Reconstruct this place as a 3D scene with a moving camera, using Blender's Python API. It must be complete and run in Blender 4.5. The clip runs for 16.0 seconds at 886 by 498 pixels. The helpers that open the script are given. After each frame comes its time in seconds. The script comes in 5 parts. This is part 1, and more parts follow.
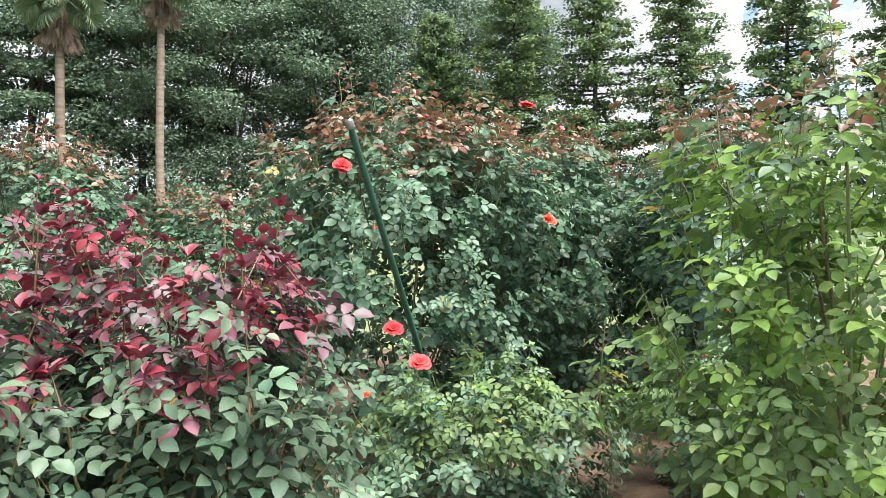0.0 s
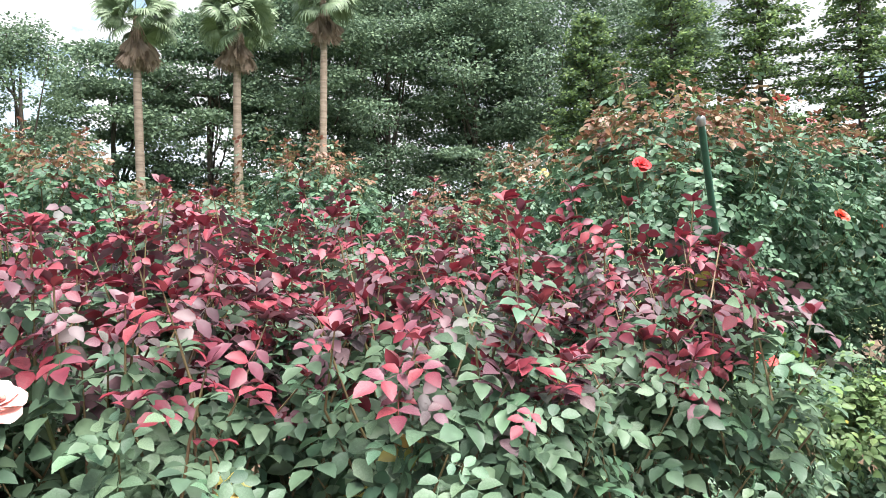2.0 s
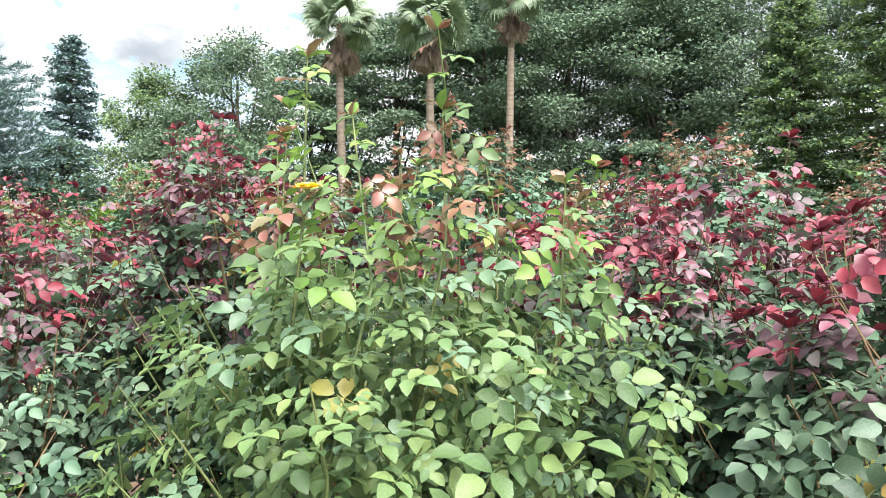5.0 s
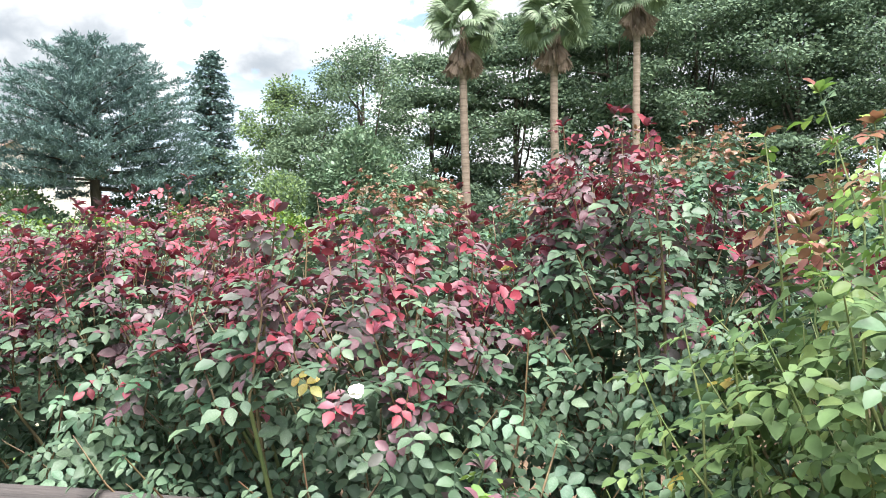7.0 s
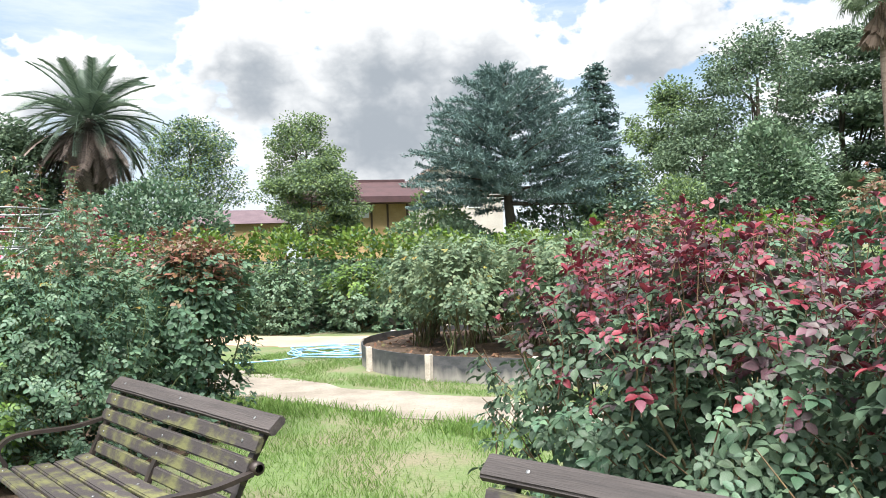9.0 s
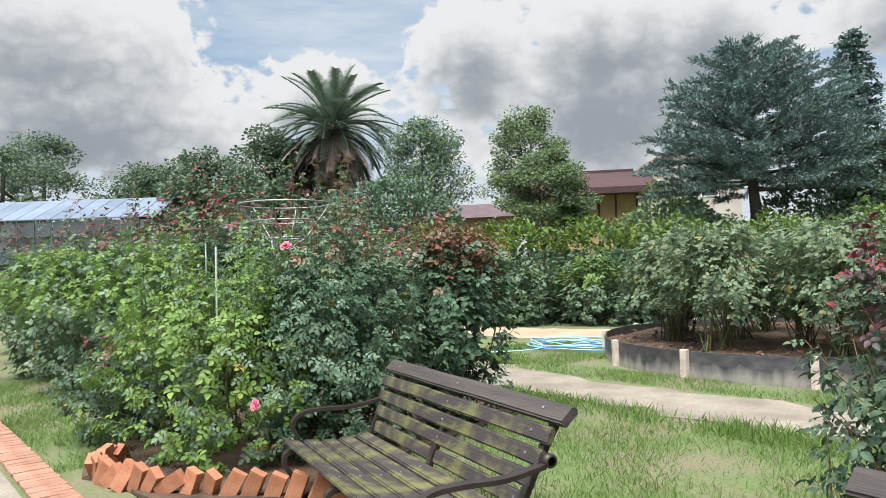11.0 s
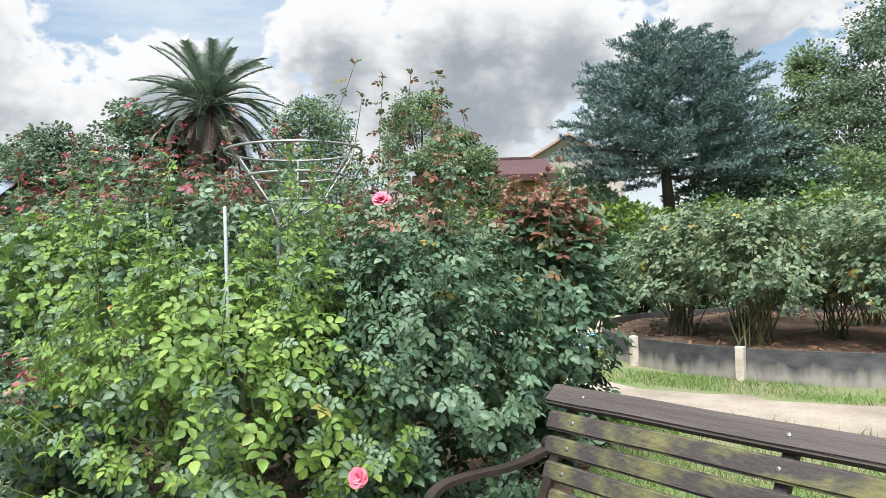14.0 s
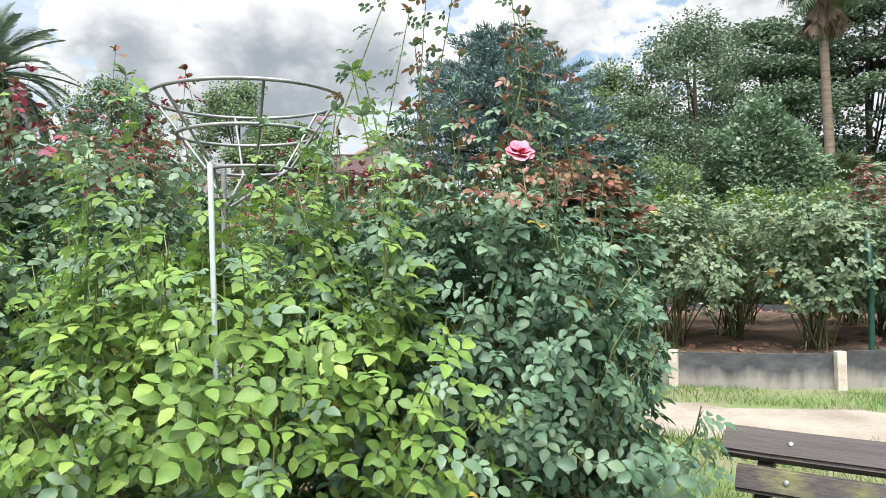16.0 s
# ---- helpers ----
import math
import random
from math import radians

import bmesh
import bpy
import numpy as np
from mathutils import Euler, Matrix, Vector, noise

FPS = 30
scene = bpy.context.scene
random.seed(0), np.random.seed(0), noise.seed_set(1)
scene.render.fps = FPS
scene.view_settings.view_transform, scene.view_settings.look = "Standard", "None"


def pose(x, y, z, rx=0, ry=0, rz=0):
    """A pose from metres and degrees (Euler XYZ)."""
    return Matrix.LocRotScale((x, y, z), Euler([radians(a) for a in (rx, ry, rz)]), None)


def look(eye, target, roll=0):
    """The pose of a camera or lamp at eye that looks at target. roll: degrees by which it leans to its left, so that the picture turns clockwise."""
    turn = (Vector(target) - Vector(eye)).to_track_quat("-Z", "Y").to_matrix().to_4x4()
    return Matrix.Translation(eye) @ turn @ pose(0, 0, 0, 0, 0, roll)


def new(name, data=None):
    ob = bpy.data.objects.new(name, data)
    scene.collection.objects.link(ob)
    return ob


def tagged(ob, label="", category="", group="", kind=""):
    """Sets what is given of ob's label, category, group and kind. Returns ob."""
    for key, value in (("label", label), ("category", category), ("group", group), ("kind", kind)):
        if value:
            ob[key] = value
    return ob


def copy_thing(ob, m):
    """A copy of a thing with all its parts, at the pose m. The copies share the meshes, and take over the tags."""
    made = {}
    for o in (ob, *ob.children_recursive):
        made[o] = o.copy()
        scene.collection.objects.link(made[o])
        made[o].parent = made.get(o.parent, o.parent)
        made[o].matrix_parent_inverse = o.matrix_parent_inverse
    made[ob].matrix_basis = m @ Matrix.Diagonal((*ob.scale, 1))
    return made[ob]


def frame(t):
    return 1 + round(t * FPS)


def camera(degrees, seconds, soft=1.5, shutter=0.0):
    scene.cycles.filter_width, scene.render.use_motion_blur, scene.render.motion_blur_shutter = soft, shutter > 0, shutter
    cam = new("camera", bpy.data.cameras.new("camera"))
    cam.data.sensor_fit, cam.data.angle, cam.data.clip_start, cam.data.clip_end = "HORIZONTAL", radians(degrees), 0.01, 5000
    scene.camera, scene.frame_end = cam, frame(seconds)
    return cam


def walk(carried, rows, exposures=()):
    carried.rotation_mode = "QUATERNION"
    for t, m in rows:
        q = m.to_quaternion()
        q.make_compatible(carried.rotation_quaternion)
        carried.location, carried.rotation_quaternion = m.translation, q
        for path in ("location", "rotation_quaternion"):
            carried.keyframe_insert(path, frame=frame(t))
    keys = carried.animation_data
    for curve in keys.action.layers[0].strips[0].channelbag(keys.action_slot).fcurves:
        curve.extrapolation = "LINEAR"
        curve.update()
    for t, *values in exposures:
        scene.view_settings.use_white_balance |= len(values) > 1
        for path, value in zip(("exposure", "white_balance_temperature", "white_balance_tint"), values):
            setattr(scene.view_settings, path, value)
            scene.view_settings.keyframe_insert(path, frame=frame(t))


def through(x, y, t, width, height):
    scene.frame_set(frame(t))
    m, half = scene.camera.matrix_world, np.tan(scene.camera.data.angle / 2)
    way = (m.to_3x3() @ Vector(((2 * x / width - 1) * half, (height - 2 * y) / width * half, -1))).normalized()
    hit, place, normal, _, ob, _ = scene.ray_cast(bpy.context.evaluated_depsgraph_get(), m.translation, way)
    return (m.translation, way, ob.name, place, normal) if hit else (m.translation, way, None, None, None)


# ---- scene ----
cam = camera(62.88, 16.0, 0.9)
PATH = [
    (0.0, pose(4.050, -0.243, 1.438, 90.02, 0.62, -28.55)),
    (0.5, pose(3.971, -0.092, 1.354, 89.93, 0.65, -26.69)),
    (1.0, pose(3.790, 0.098, 1.354, 90.02, 0.78, -24.05)),
    (1.5, pose(3.541, 0.147, 1.398, 90.23, 0.79, -20.76)),
    (2.0, pose(3.147, 0.029, 1.417, 90.44, 0.87, -17.53)),
    (2.5, pose(2.781, -0.016, 1.433, 90.52, 0.87, -14.77)),
    (3.0, pose(2.340, 0.067, 1.424, 90.62, 0.78, -12.44)),
    (3.5, pose(1.894, 0.119, 1.407, 90.61, 0.76, -10.20)),
    (4.0, pose(1.431, 0.193, 1.407, 90.55, 0.24, -8.38)),
    (4.2, pose(1.296, 0.229, 1.402, 90.39, 0.16, -7.90)),
    (6.3, pose(0.271, 0.605, 1.402, 90.41, 0.40, -0.30)),
    (6.5, pose(0.164, 0.608, 1.402, 90.43, 0.40, 0.47)),
    (7.0, pose(-0.105, 0.624, 1.418, 90.49, 0.51, 3.27)),
    (7.5, pose(-0.346, 0.675, 1.423, 90.67, 0.64, 7.56)),
    (8.0, pose(-0.582, 0.633, 1.430, 90.89, 0.94, 14.10)),
    (8.5, pose(-0.769, 0.499, 1.437, 91.25, 1.28, 22.64)),
    (9.0, pose(-0.870, 0.416, 1.454, 91.52, 1.72, 32.60)),
    (9.5, pose(-0.895, 0.372, 1.447, 91.77, 1.81, 41.68)),
    (10.0, pose(-0.926, 0.383, 1.431, 91.88, 1.73, 48.04)),
    (10.2, pose(-0.950, 0.388, 1.423, 91.88, 1.72, 49.72)),
    (12.3, pose(-2.321, 0.398, 1.383, 91.16, 1.91, 49.74)),
    (12.5, pose(-2.499, 0.422, 1.377, 91.01, 1.88, 48.66)),
    (13.0, pose(-2.971, 0.470, 1.375, 90.88, 1.88, 45.83)),
    (13.5, pose(-3.388, 0.510, 1.369, 90.77, 1.91, 42.63)),
    (14.0, pose(-3.795, 0.648, 1.353, 90.64, 1.94, 39.09)),
    (14.5, pose(-4.165, 0.724, 1.350, 90.53, 1.84, 35.10)),
    (15.0, pose(-4.535, 0.903, 1.339, 90.36, 1.74, 30.82)),
    (15.5, pose(-4.933, 0.970, 1.342, 90.22, 1.59, 26.81)),
    (16.0, pose(-5.318, 0.988, 1.342, 90.29, 1.64, 23.68)),
]
EXPOSURES = [(0.0, 1.65), (2.0, 1.78), (7.5, 1.8), (9.0, 1.38), (10.0, 1.0), (12.5, 0.85), (14.0, 1.1), (16.0, 1.25)]
# heaped clouds: azimuth from the y axis, elevation, half width and half height, in degrees
CLOUDS = [(-38, 13.5, 13, 7), (-37, 18, 8.5, 3.6), (-46.5, 16, 6, 4.5), (-29, 16.5, 5, 4.5), (-76, 12, 12, 5), (-78, 17.5, 10, 4), (-67, 10, 6, 3.5), (-59.5, 13.5, 4.5, 3), (-17, 17, 7, 3.5), (24, 20, 38, 15)]
# the round bed: its centre, radius, first post and number of posts
RING_X, RING_Y, RING_R, RING_A, RING_N = -5.83, 11.2, 2.97, -95.4, 13
walk(cam, PATH, EXPOSURES)

# ---- world and sun: bright, mostly clouded sky ----
SUN_DIR = Vector((0.15, -0.38, 0.91)).normalized()
world = bpy.data.worlds.new("sky")
scene.world = world
world.use_nodes = True
wn, wl = world.node_tree.nodes, world.node_tree.links
wn.clear()


def wnode(kind, **values):
    n = wn.new(kind)
    for key, value in values.items():
        n.inputs[key].default_value = value
    return n


w_out = wnode("ShaderNodeOutputWorld")
w_bg = wnode("ShaderNodeBackground", Strength=0.11)
w_sky = wn.new("ShaderNodeTexSky")
w_sky.sky_type = "NISHITA"
w_sky.sun_disc = False
w_sky.sun_elevation = math.asin(SUN_DIR.z)
w_sky.sun_rotation = math.atan2(SUN_DIR.x, SUN_DIR.y)
w_sky.air_density, w_sky.dust_density = 1.0, 1.2


def wmath(op, a, b=None, c=None):
    """A math node; numbers and sockets both serve as inputs."""
    n = wn.new("ShaderNodeMath")
    n.operation = op
    for i, v in enumerate((a, b, c)):
        if v is None:
            continue
        if isinstance(v, (int, float)):
            n.inputs[i].default_value = v
        else:
            wl.new(v, n.inputs[i])
    return n.outputs[0]


def wrange(v, a, b, lo, hi):
    n = wn.new("ShaderNodeMapRange")
    n.interpolation_type = "SMOOTHSTEP"
    for key, val in (("From Min", a), ("From Max", b), ("To Min", lo), ("To Max", hi)):
        n.inputs[key].default_value = val
    wl.new(v, n.inputs["Value"])
    return n.outputs[0]


def wmix(fac, a, b):
    n = wn.new("ShaderNodeMix")
    n.data_type = "RGBA"
    wl.new(fac, n.inputs[0])
    for i, v in ((6, a), (7, b)):
        if isinstance(v, tuple):
            n.inputs[i].default_value = (*v, 1)
        else:
            wl.new(v, n.inputs[i])
    return n.outputs[2]


w_co = wn.new("ShaderNodeTexCoord")
w_xyz = wn.new("ShaderNodeSeparateXYZ")
wl.new(w_co.outputs["Generated"], w_xyz.inputs[0])
w_az = wmath("ARCTAN2", w_xyz.outputs[0], w_xyz.outputs[1])
w_el = wmath("ARCSINE", w_xyz.outputs[2])


def cloud_density(lift, detail=9.0, crisp=2.2):
    """How thick the cloud is in a direction, or 'lift' radians above it: heaps, swollen by billows."""
    el = wmath("ADD", w_el, lift)
    at_ = wn.new("ShaderNodeCombineXYZ")
    wl.new(w_az, at_.inputs[0])
    wl.new(wmath("MULTIPLY", el, 1.35), at_.inputs[1])
    coarse = wnode("ShaderNodeTexNoise", Scale=5.0, Detail=detail, Roughness=0.56)
    wl.new(at_.outputs[0], coarse.inputs["Vector"])
    puff = wnode("ShaderNodeTexNoise", Scale=17.0, Detail=7.0, Roughness=0.5)
    wl.new(at_.outputs[0], puff.inputs["Vector"])
    billow = wmath("ABSOLUTE", wmath("SUBTRACT", puff.outputs["Fac"], 0.5))
    heap = None
    for az0, el0, wide, tall_ in CLOUDS:
        dx = wmath("DIVIDE", wmath("SUBTRACT", w_az, radians(az0)), radians(wide))
        dy = wmath("DIVIDE", wmath("SUBTRACT", el, radians(el0)), radians(tall_))
        far_ = wmath("SQRT", wmath("ADD", wmath("MULTIPLY", dx, dx), wmath("MULTIPLY", dy, dy)))
        one = wmath("SUBTRACT", 1.0, far_)
        heap = one if heap is None else wmath("SMOOTH_MAX", heap, one, 0.25)
    heap = wmath("MAXIMUM", heap, -0.75)
    heap = wmath("ADD", heap, wrange(el, 0.5, 0.85, 0.0, 1.0))
    rough_ = wmath("MULTIPLY", wmath("SUBTRACT", coarse.outputs["Fac"], 0.5), 1.7)
    return wmath("ADD", wmath("ADD", heap, rough_), wmath("MULTIPLY", wmath("SUBTRACT", 0.12, billow), crisp))


w_dens = cloud_density(0.0)
w_above = cloud_density(0.05, 5.0, 1.7)
w_cover = wrange(w_dens, 0.0, 0.2, 0.0, 1.0)
w_shade = wrange(wmath("ADD", wmath("MULTIPLY", w_above, 0.8), wmath("MULTIPLY", w_dens, 0.2)), 0.0, 1.05, 0.0, 1.0)
w_deep = wmix(w_shade, (4.1, 4.15, 4.2), (1.6, 1.78, 1.98))
w_cloud = wmix(wrange(w_el, 0.3, 0.75, 0.0, 1.0), w_deep, (4.2, 4.4, 4.6))
w_gain = wn.new("ShaderNodeMix")
w_gain.data_type = "RGBA"
w_gain.inputs[0].default_value = 0.75
w_gain.inputs[7].default_value = (1.55, 2.25, 3.0, 1)
wl.new(w_sky.outputs[0], w_gain.inputs[6])
w_clear = wmix(wrange(w_el, 0.03, 0.27, 0.0, 1.0), (3.3, 3.65, 3.95), w_gain.outputs[2])
# thin veil drawn out across the clear sky
w_veil_at = wn.new("ShaderNodeMapping")
w_veil_at.inputs["Scale"].default_value = (1.0, 1.0, 5.0)
wl.new(w_co.outputs["Generated"], w_veil_at.inputs["Vector"])
w_veil = wnode("ShaderNodeTexNoise", Scale=2.6, Detail=7.0, Roughness=0.6)
wl.new(w_veil_at.outputs[0], w_veil.inputs["Vector"])
w_hazy = wmix(wrange(w_veil.outputs["Fac"], 0.35, 0.75, 0.0, 0.75), w_clear, (3.9, 4.1, 4.3))
wl.new(wmix(w_cover, w_hazy, w_cloud), w_bg.inputs["Color"])
wl.new(w_bg.outputs[0], w_out.inputs["Surface"])

sun_data = bpy.data.lights.new("sun", "SUN")
sun_data.energy, sun_data.angle, sun_data.color = 5.3, radians(50), (1.0, 0.97, 0.945)
sun = new("sun", sun_data)
sun.matrix_world = look(SUN_DIR * 60, (0, 0, 0))


# ---- materials ----
def material(name):
    m = bpy.data.materials.new(name)
    m.use_nodes = True
    return m, m.node_tree.nodes, m.node_tree.links, m.node_tree.nodes["Principled BSDF"]


def leaf_material(name, colours, rough=0.42, through=0.25, sheen=0.5):
    """Leaves: a colour for each leaf out of a ramp, blotches on the blade, some light passing through."""
    m, n, l, b = material(name)
    geo = n.new("ShaderNodeNewGeometry")
    info = n.new("ShaderNodeObjectInfo")
    add = n.new("ShaderNodeMath")
    add.operation = "ADD"
    frac = n.new("ShaderNodeMath")
    frac.operation = "FRACT"
    ramp = n.new("ShaderNodeValToRGB")
    ramp.color_ramp.elements.remove(ramp.color_ramp.elements[1])
    for i, c in enumerate(colours):
        e = ramp.color_ramp.elements[0] if i == 0 else ramp.color_ramp.elements.new(i / (len(colours) - 1))
        e.color = (*c, 1)
    co = n.new("ShaderNodeTexCoord")
    noise_a = n.new("ShaderNodeTexNoise")
    noise_a.inputs["Scale"].default_value = 34.0
    noise_a.inputs["Detail"].default_value = 3.0
    val = n.new("ShaderNodeMapRange")
    val.inputs["To Min"].default_value, val.inputs["To Max"].default_value = 0.55, 1.35
    hsv = n.new("ShaderNodeHueSaturation")
    l.new(geo.outputs["Random Per Island"], add.inputs[0])
    l.new(info.outputs["Random"], add.inputs[1])
    l.new(add.outputs[0], frac.inputs[0])
    l.new(frac.outputs[0], ramp.inputs["Fac"])
    l.new(co.outputs["Object"], noise_a.inputs["Vector"])
    l.new(noise_a.outputs["Fac"], val.inputs["Value"])
    l.new(val.outputs[0], hsv.inputs["Value"])
    l.new(ramp.outputs[0], hsv.inputs["Color"])
    l.new(hsv.outputs[0], b.inputs["Base Color"])
    b.inputs["Roughness"].default_value = rough
    b.inputs["Specular IOR Level"].default_value = sheen
    bump = n.new("ShaderNodeBump")
    bump.inputs["Strength"].default_value, bump.inputs["Distance"].default_value = 0.25, 0.004
    l.new(noise_a.outputs["Fac"], bump.inputs["Height"])
    l.new(bump.outputs[0], b.inputs["Normal"])
    tl = n.new("ShaderNodeBsdfTranslucent")
    mix = n.new("ShaderNodeMixShader")
    mix.inputs[0].default_value = through
    l.new(hsv.outputs[0], tl.inputs["Color"])
    l.new(b.outputs[0], mix.inputs[1])
    l.new(tl.outputs[0], mix.inputs[2])
    l.new(mix.outputs[0], n["Material Output"].inputs["Surface"])
    return m


def rough_material(name, a, b_col, scale=6.0, fine=60.0, rough=0.85, bump_d=0.01, metal=0.0, low=0.35, high=0.65, stretch=(1, 1, 1)):
    """Two colours mixed by a coarse and a fine noise, with relief."""
    m, n, l, b = material(name)
    co = n.new("ShaderNodeTexCoord")
    mp = n.new("ShaderNodeMapping")
    mp.inputs["Scale"].default_value = stretch
    c1 = n.new("ShaderNodeTexNoise")
    c1.inputs["Scale"].default_value, c1.inputs["Detail"].default_value, c1.inputs["Roughness"].default_value = scale, 6.0, 0.6
    c2 = n.new("ShaderNodeTexNoise")
    c2.inputs["Scale"].default_value, c2.inputs["Detail"].default_value = fine, 4.0
    ramp = n.new("ShaderNodeValToRGB")
    ramp.color_ramp.elements[0].position, ramp.color_ramp.elements[1].position = low, high
    ramp.color_ramp.elements[0].color, ramp.color_ramp.elements[1].color = (*a, 1), (*b_col, 1)
    info = n.new("ShaderNodeObjectInfo")
    rnd = n.new("ShaderNodeMapRange")
    rnd.inputs["To Min"].default_value, rnd.inputs["To Max"].default_value = 0.82, 1.15
    fineval = n.new("ShaderNodeMapRange")
    fineval.inputs["To Min"].default_value, fineval.inputs["To Max"].default_value = 0.7, 1.3
    mul = n.new("ShaderNodeMath")
    mul.operation = "MULTIPLY"
    hsv = n.new("ShaderNodeHueSaturation")
    l.new(co.outputs["Object"], mp.inputs[0])
    l.new(mp.outputs[0], c1.inputs["Vector"])
    l.new(mp.outputs[0], c2.inputs["Vector"])
    l.new(c1.outputs["Fac"], ramp.inputs[0])
    l.new(info.outputs["Random"], rnd.inputs[0])
    l.new(c2.outputs["Fac"], fineval.inputs[0])
    l.new(rnd.outputs[0], mul.inputs[0])
    l.new(fineval.outputs[0], mul.inputs[1])
    l.new(mul.outputs[0], hsv.inputs["Value"])
    l.new(ramp.outputs[0], hsv.inputs["Color"])
    l.new(hsv.outputs[0], b.inputs["Base Color"])
    b.inputs["Roughness"].default_value, b.inputs["Metallic"].default_value = rough, metal
    bump = n.new("ShaderNodeBump")
    bump.inputs["Strength"].default_value, bump.inputs["Distance"].default_value = 0.6, bump_d
    l.new(c2.outputs["Fac"], bump.inputs["Height"])
    l.new(bump.outputs[0], b.inputs["Normal"])
    return m


LEAF_RED = leaf_material("leaf_young_red", [(0.16, 0.018, 0.03), (0.21, 0.027, 0.042), (0.11, 0.022, 0.037), (0.235, 0.044, 0.056), (0.155, 0.045, 0.068), (0.165, 0.062, 0.084)], 0.46, 0.2, 0.35)
LEAF_PURPLE = leaf_material("leaf_half_red", [(0.095, 0.046, 0.06), (0.125, 0.058, 0.076), (0.075, 0.074, 0.07), (0.145, 0.066, 0.084), (0.068, 0.088, 0.07)], 0.46, 0.15, 0.35)
LEAF_BLUE_GREEN = leaf_material("leaf_blue_green", [(0.058, 0.1, 0.06), (0.088, 0.14, 0.082), (0.07, 0.117, 0.075), (0.116, 0.17, 0.1), (0.047, 0.084, 0.055)], 0.48, 0.2, 0.33)
LEAF_DARK = leaf_material("leaf_dark_green", [(0.048, 0.1, 0.056), (0.082, 0.155, 0.084), (0.068, 0.132, 0.085), (0.12, 0.203, 0.116)], 0.46, 0.22, 0.38)
LEAF_LIGHT = leaf_material("leaf_light_green", [(0.115, 0.215, 0.045), (0.175, 0.29, 0.06), (0.09, 0.165, 0.05), (0.235, 0.34, 0.075)], 0.5, 0.33, 0.3)
LEAF_SPRING = leaf_material("leaf_spring_green", [(0.08, 0.142, 0.055), (0.12, 0.19, 0.07), (0.095, 0.155, 0.062), (0.17, 0.235, 0.08)], 0.48, 0.28, 0.32)
LEAF_MID = leaf_material("leaf_mid_green", [(0.09, 0.158, 0.092), (0.14, 0.222, 0.125), (0.108, 0.18, 0.11), (0.18, 0.26, 0.15)], 0.46, 0.26, 0.38)
LEAF_YELLOW = leaf_material("leaf_yellow", [(0.366, 0.286, 0.058), (0.301, 0.299, 0.082), (0.399, 0.238, 0.058)], 0.45, 0.35)
LEAF_BRONZE = leaf_material("leaf_bronze", [(0.2, 0.085, 0.05), (0.16, 0.115, 0.055), (0.24, 0.085, 0.07), (0.14, 0.13, 0.06)], 0.38, 0.28)
STEM_GREEN = rough_material("stem_green", (0.07, 0.11, 0.035), (0.14, 0.15, 0.055), 8, 80, 0.55, 0.002)
STEM_BROWN = rough_material("stem_brown", (0.07, 0.05, 0.025), (0.13, 0.11, 0.05), 10, 90, 0.8, 0.004)
TREE_DARK = leaf_material("foliage_dark", [(0.084, 0.13, 0.092), (0.117, 0.172, 0.115), (0.155, 0.215, 0.132), (0.097, 0.146, 0.11)], 0.65, 0.22, 0.08)
TREE_MID = leaf_material("foliage_mid", [(0.095, 0.145, 0.095), (0.12, 0.175, 0.11), (0.152, 0.208, 0.125), (0.108, 0.16, 0.112)], 0.65, 0.26, 0.1)
TREE_FEATHER = leaf_material("foliage_feathery", [(0.11, 0.175, 0.068), (0.185, 0.26, 0.1), (0.15, 0.23, 0.085), (0.24, 0.31, 0.14)], 0.6, 0.35, 0.15)
TREE_BLUE = leaf_material("foliage_blue_cedar", [(0.09, 0.148, 0.14), (0.13, 0.198, 0.19), (0.175, 0.25, 0.236), (0.105, 0.168, 0.155)], 0.6, 0.12, 0.15)
HEDGE_TOP = leaf_material("hedge_young_leaf", [(0.09, 0.17, 0.025), (0.13, 0.2, 0.03), (0.07, 0.14, 0.025), (0.15, 0.18, 0.03)], 0.5, 0.3, 0.3)
PALM_GREEN = leaf_material("palm_green", [(0.113, 0.162, 0.092), (0.169, 0.229, 0.133), (0.226, 0.286, 0.184)], 0.5, 0.2, 0.3)
PALM_DEAD = leaf_material("palm_dead", [(0.177, 0.123, 0.096), (0.243, 0.185, 0.15), (0.133, 0.099, 0.076)], 0.8, 0.15, 0.1)
DATE_GREEN = leaf_material("date_palm_green", [(0.075, 0.115, 0.085), (0.12, 0.17, 0.125), (0.18, 0.235, 0.175)], 0.45, 0.12, 0.4)
DATE_DEAD = leaf_material("date_palm_dead", [(0.15, 0.12, 0.105), (0.23, 0.185, 0.16), (0.1, 0.08, 0.07)], 0.8, 0.1, 0.1)
BARK = rough_material("bark", (0.035, 0.028, 0.02), (0.085, 0.07, 0.055), 3, 20, 0.9, 0.03, stretch=(1, 1, 0.25))
PALM_BARK = rough_material("palm_bark", (0.13, 0.095, 0.07), (0.22, 0.17, 0.135), 2, 9, 0.9, 0.03, stretch=(0.4, 0.4, 3))
SOIL = rough_material("soil", (0.045, 0.028, 0.018), (0.12, 0.075, 0.045), 4, 45, 0.95, 0.03)
GROUND = rough_material("ground_grass", (0.085, 0.125, 0.04), (0.135, 0.125, 0.075), 1.3, 26, 0.95, 0.03, low=0.42, high=0.62)
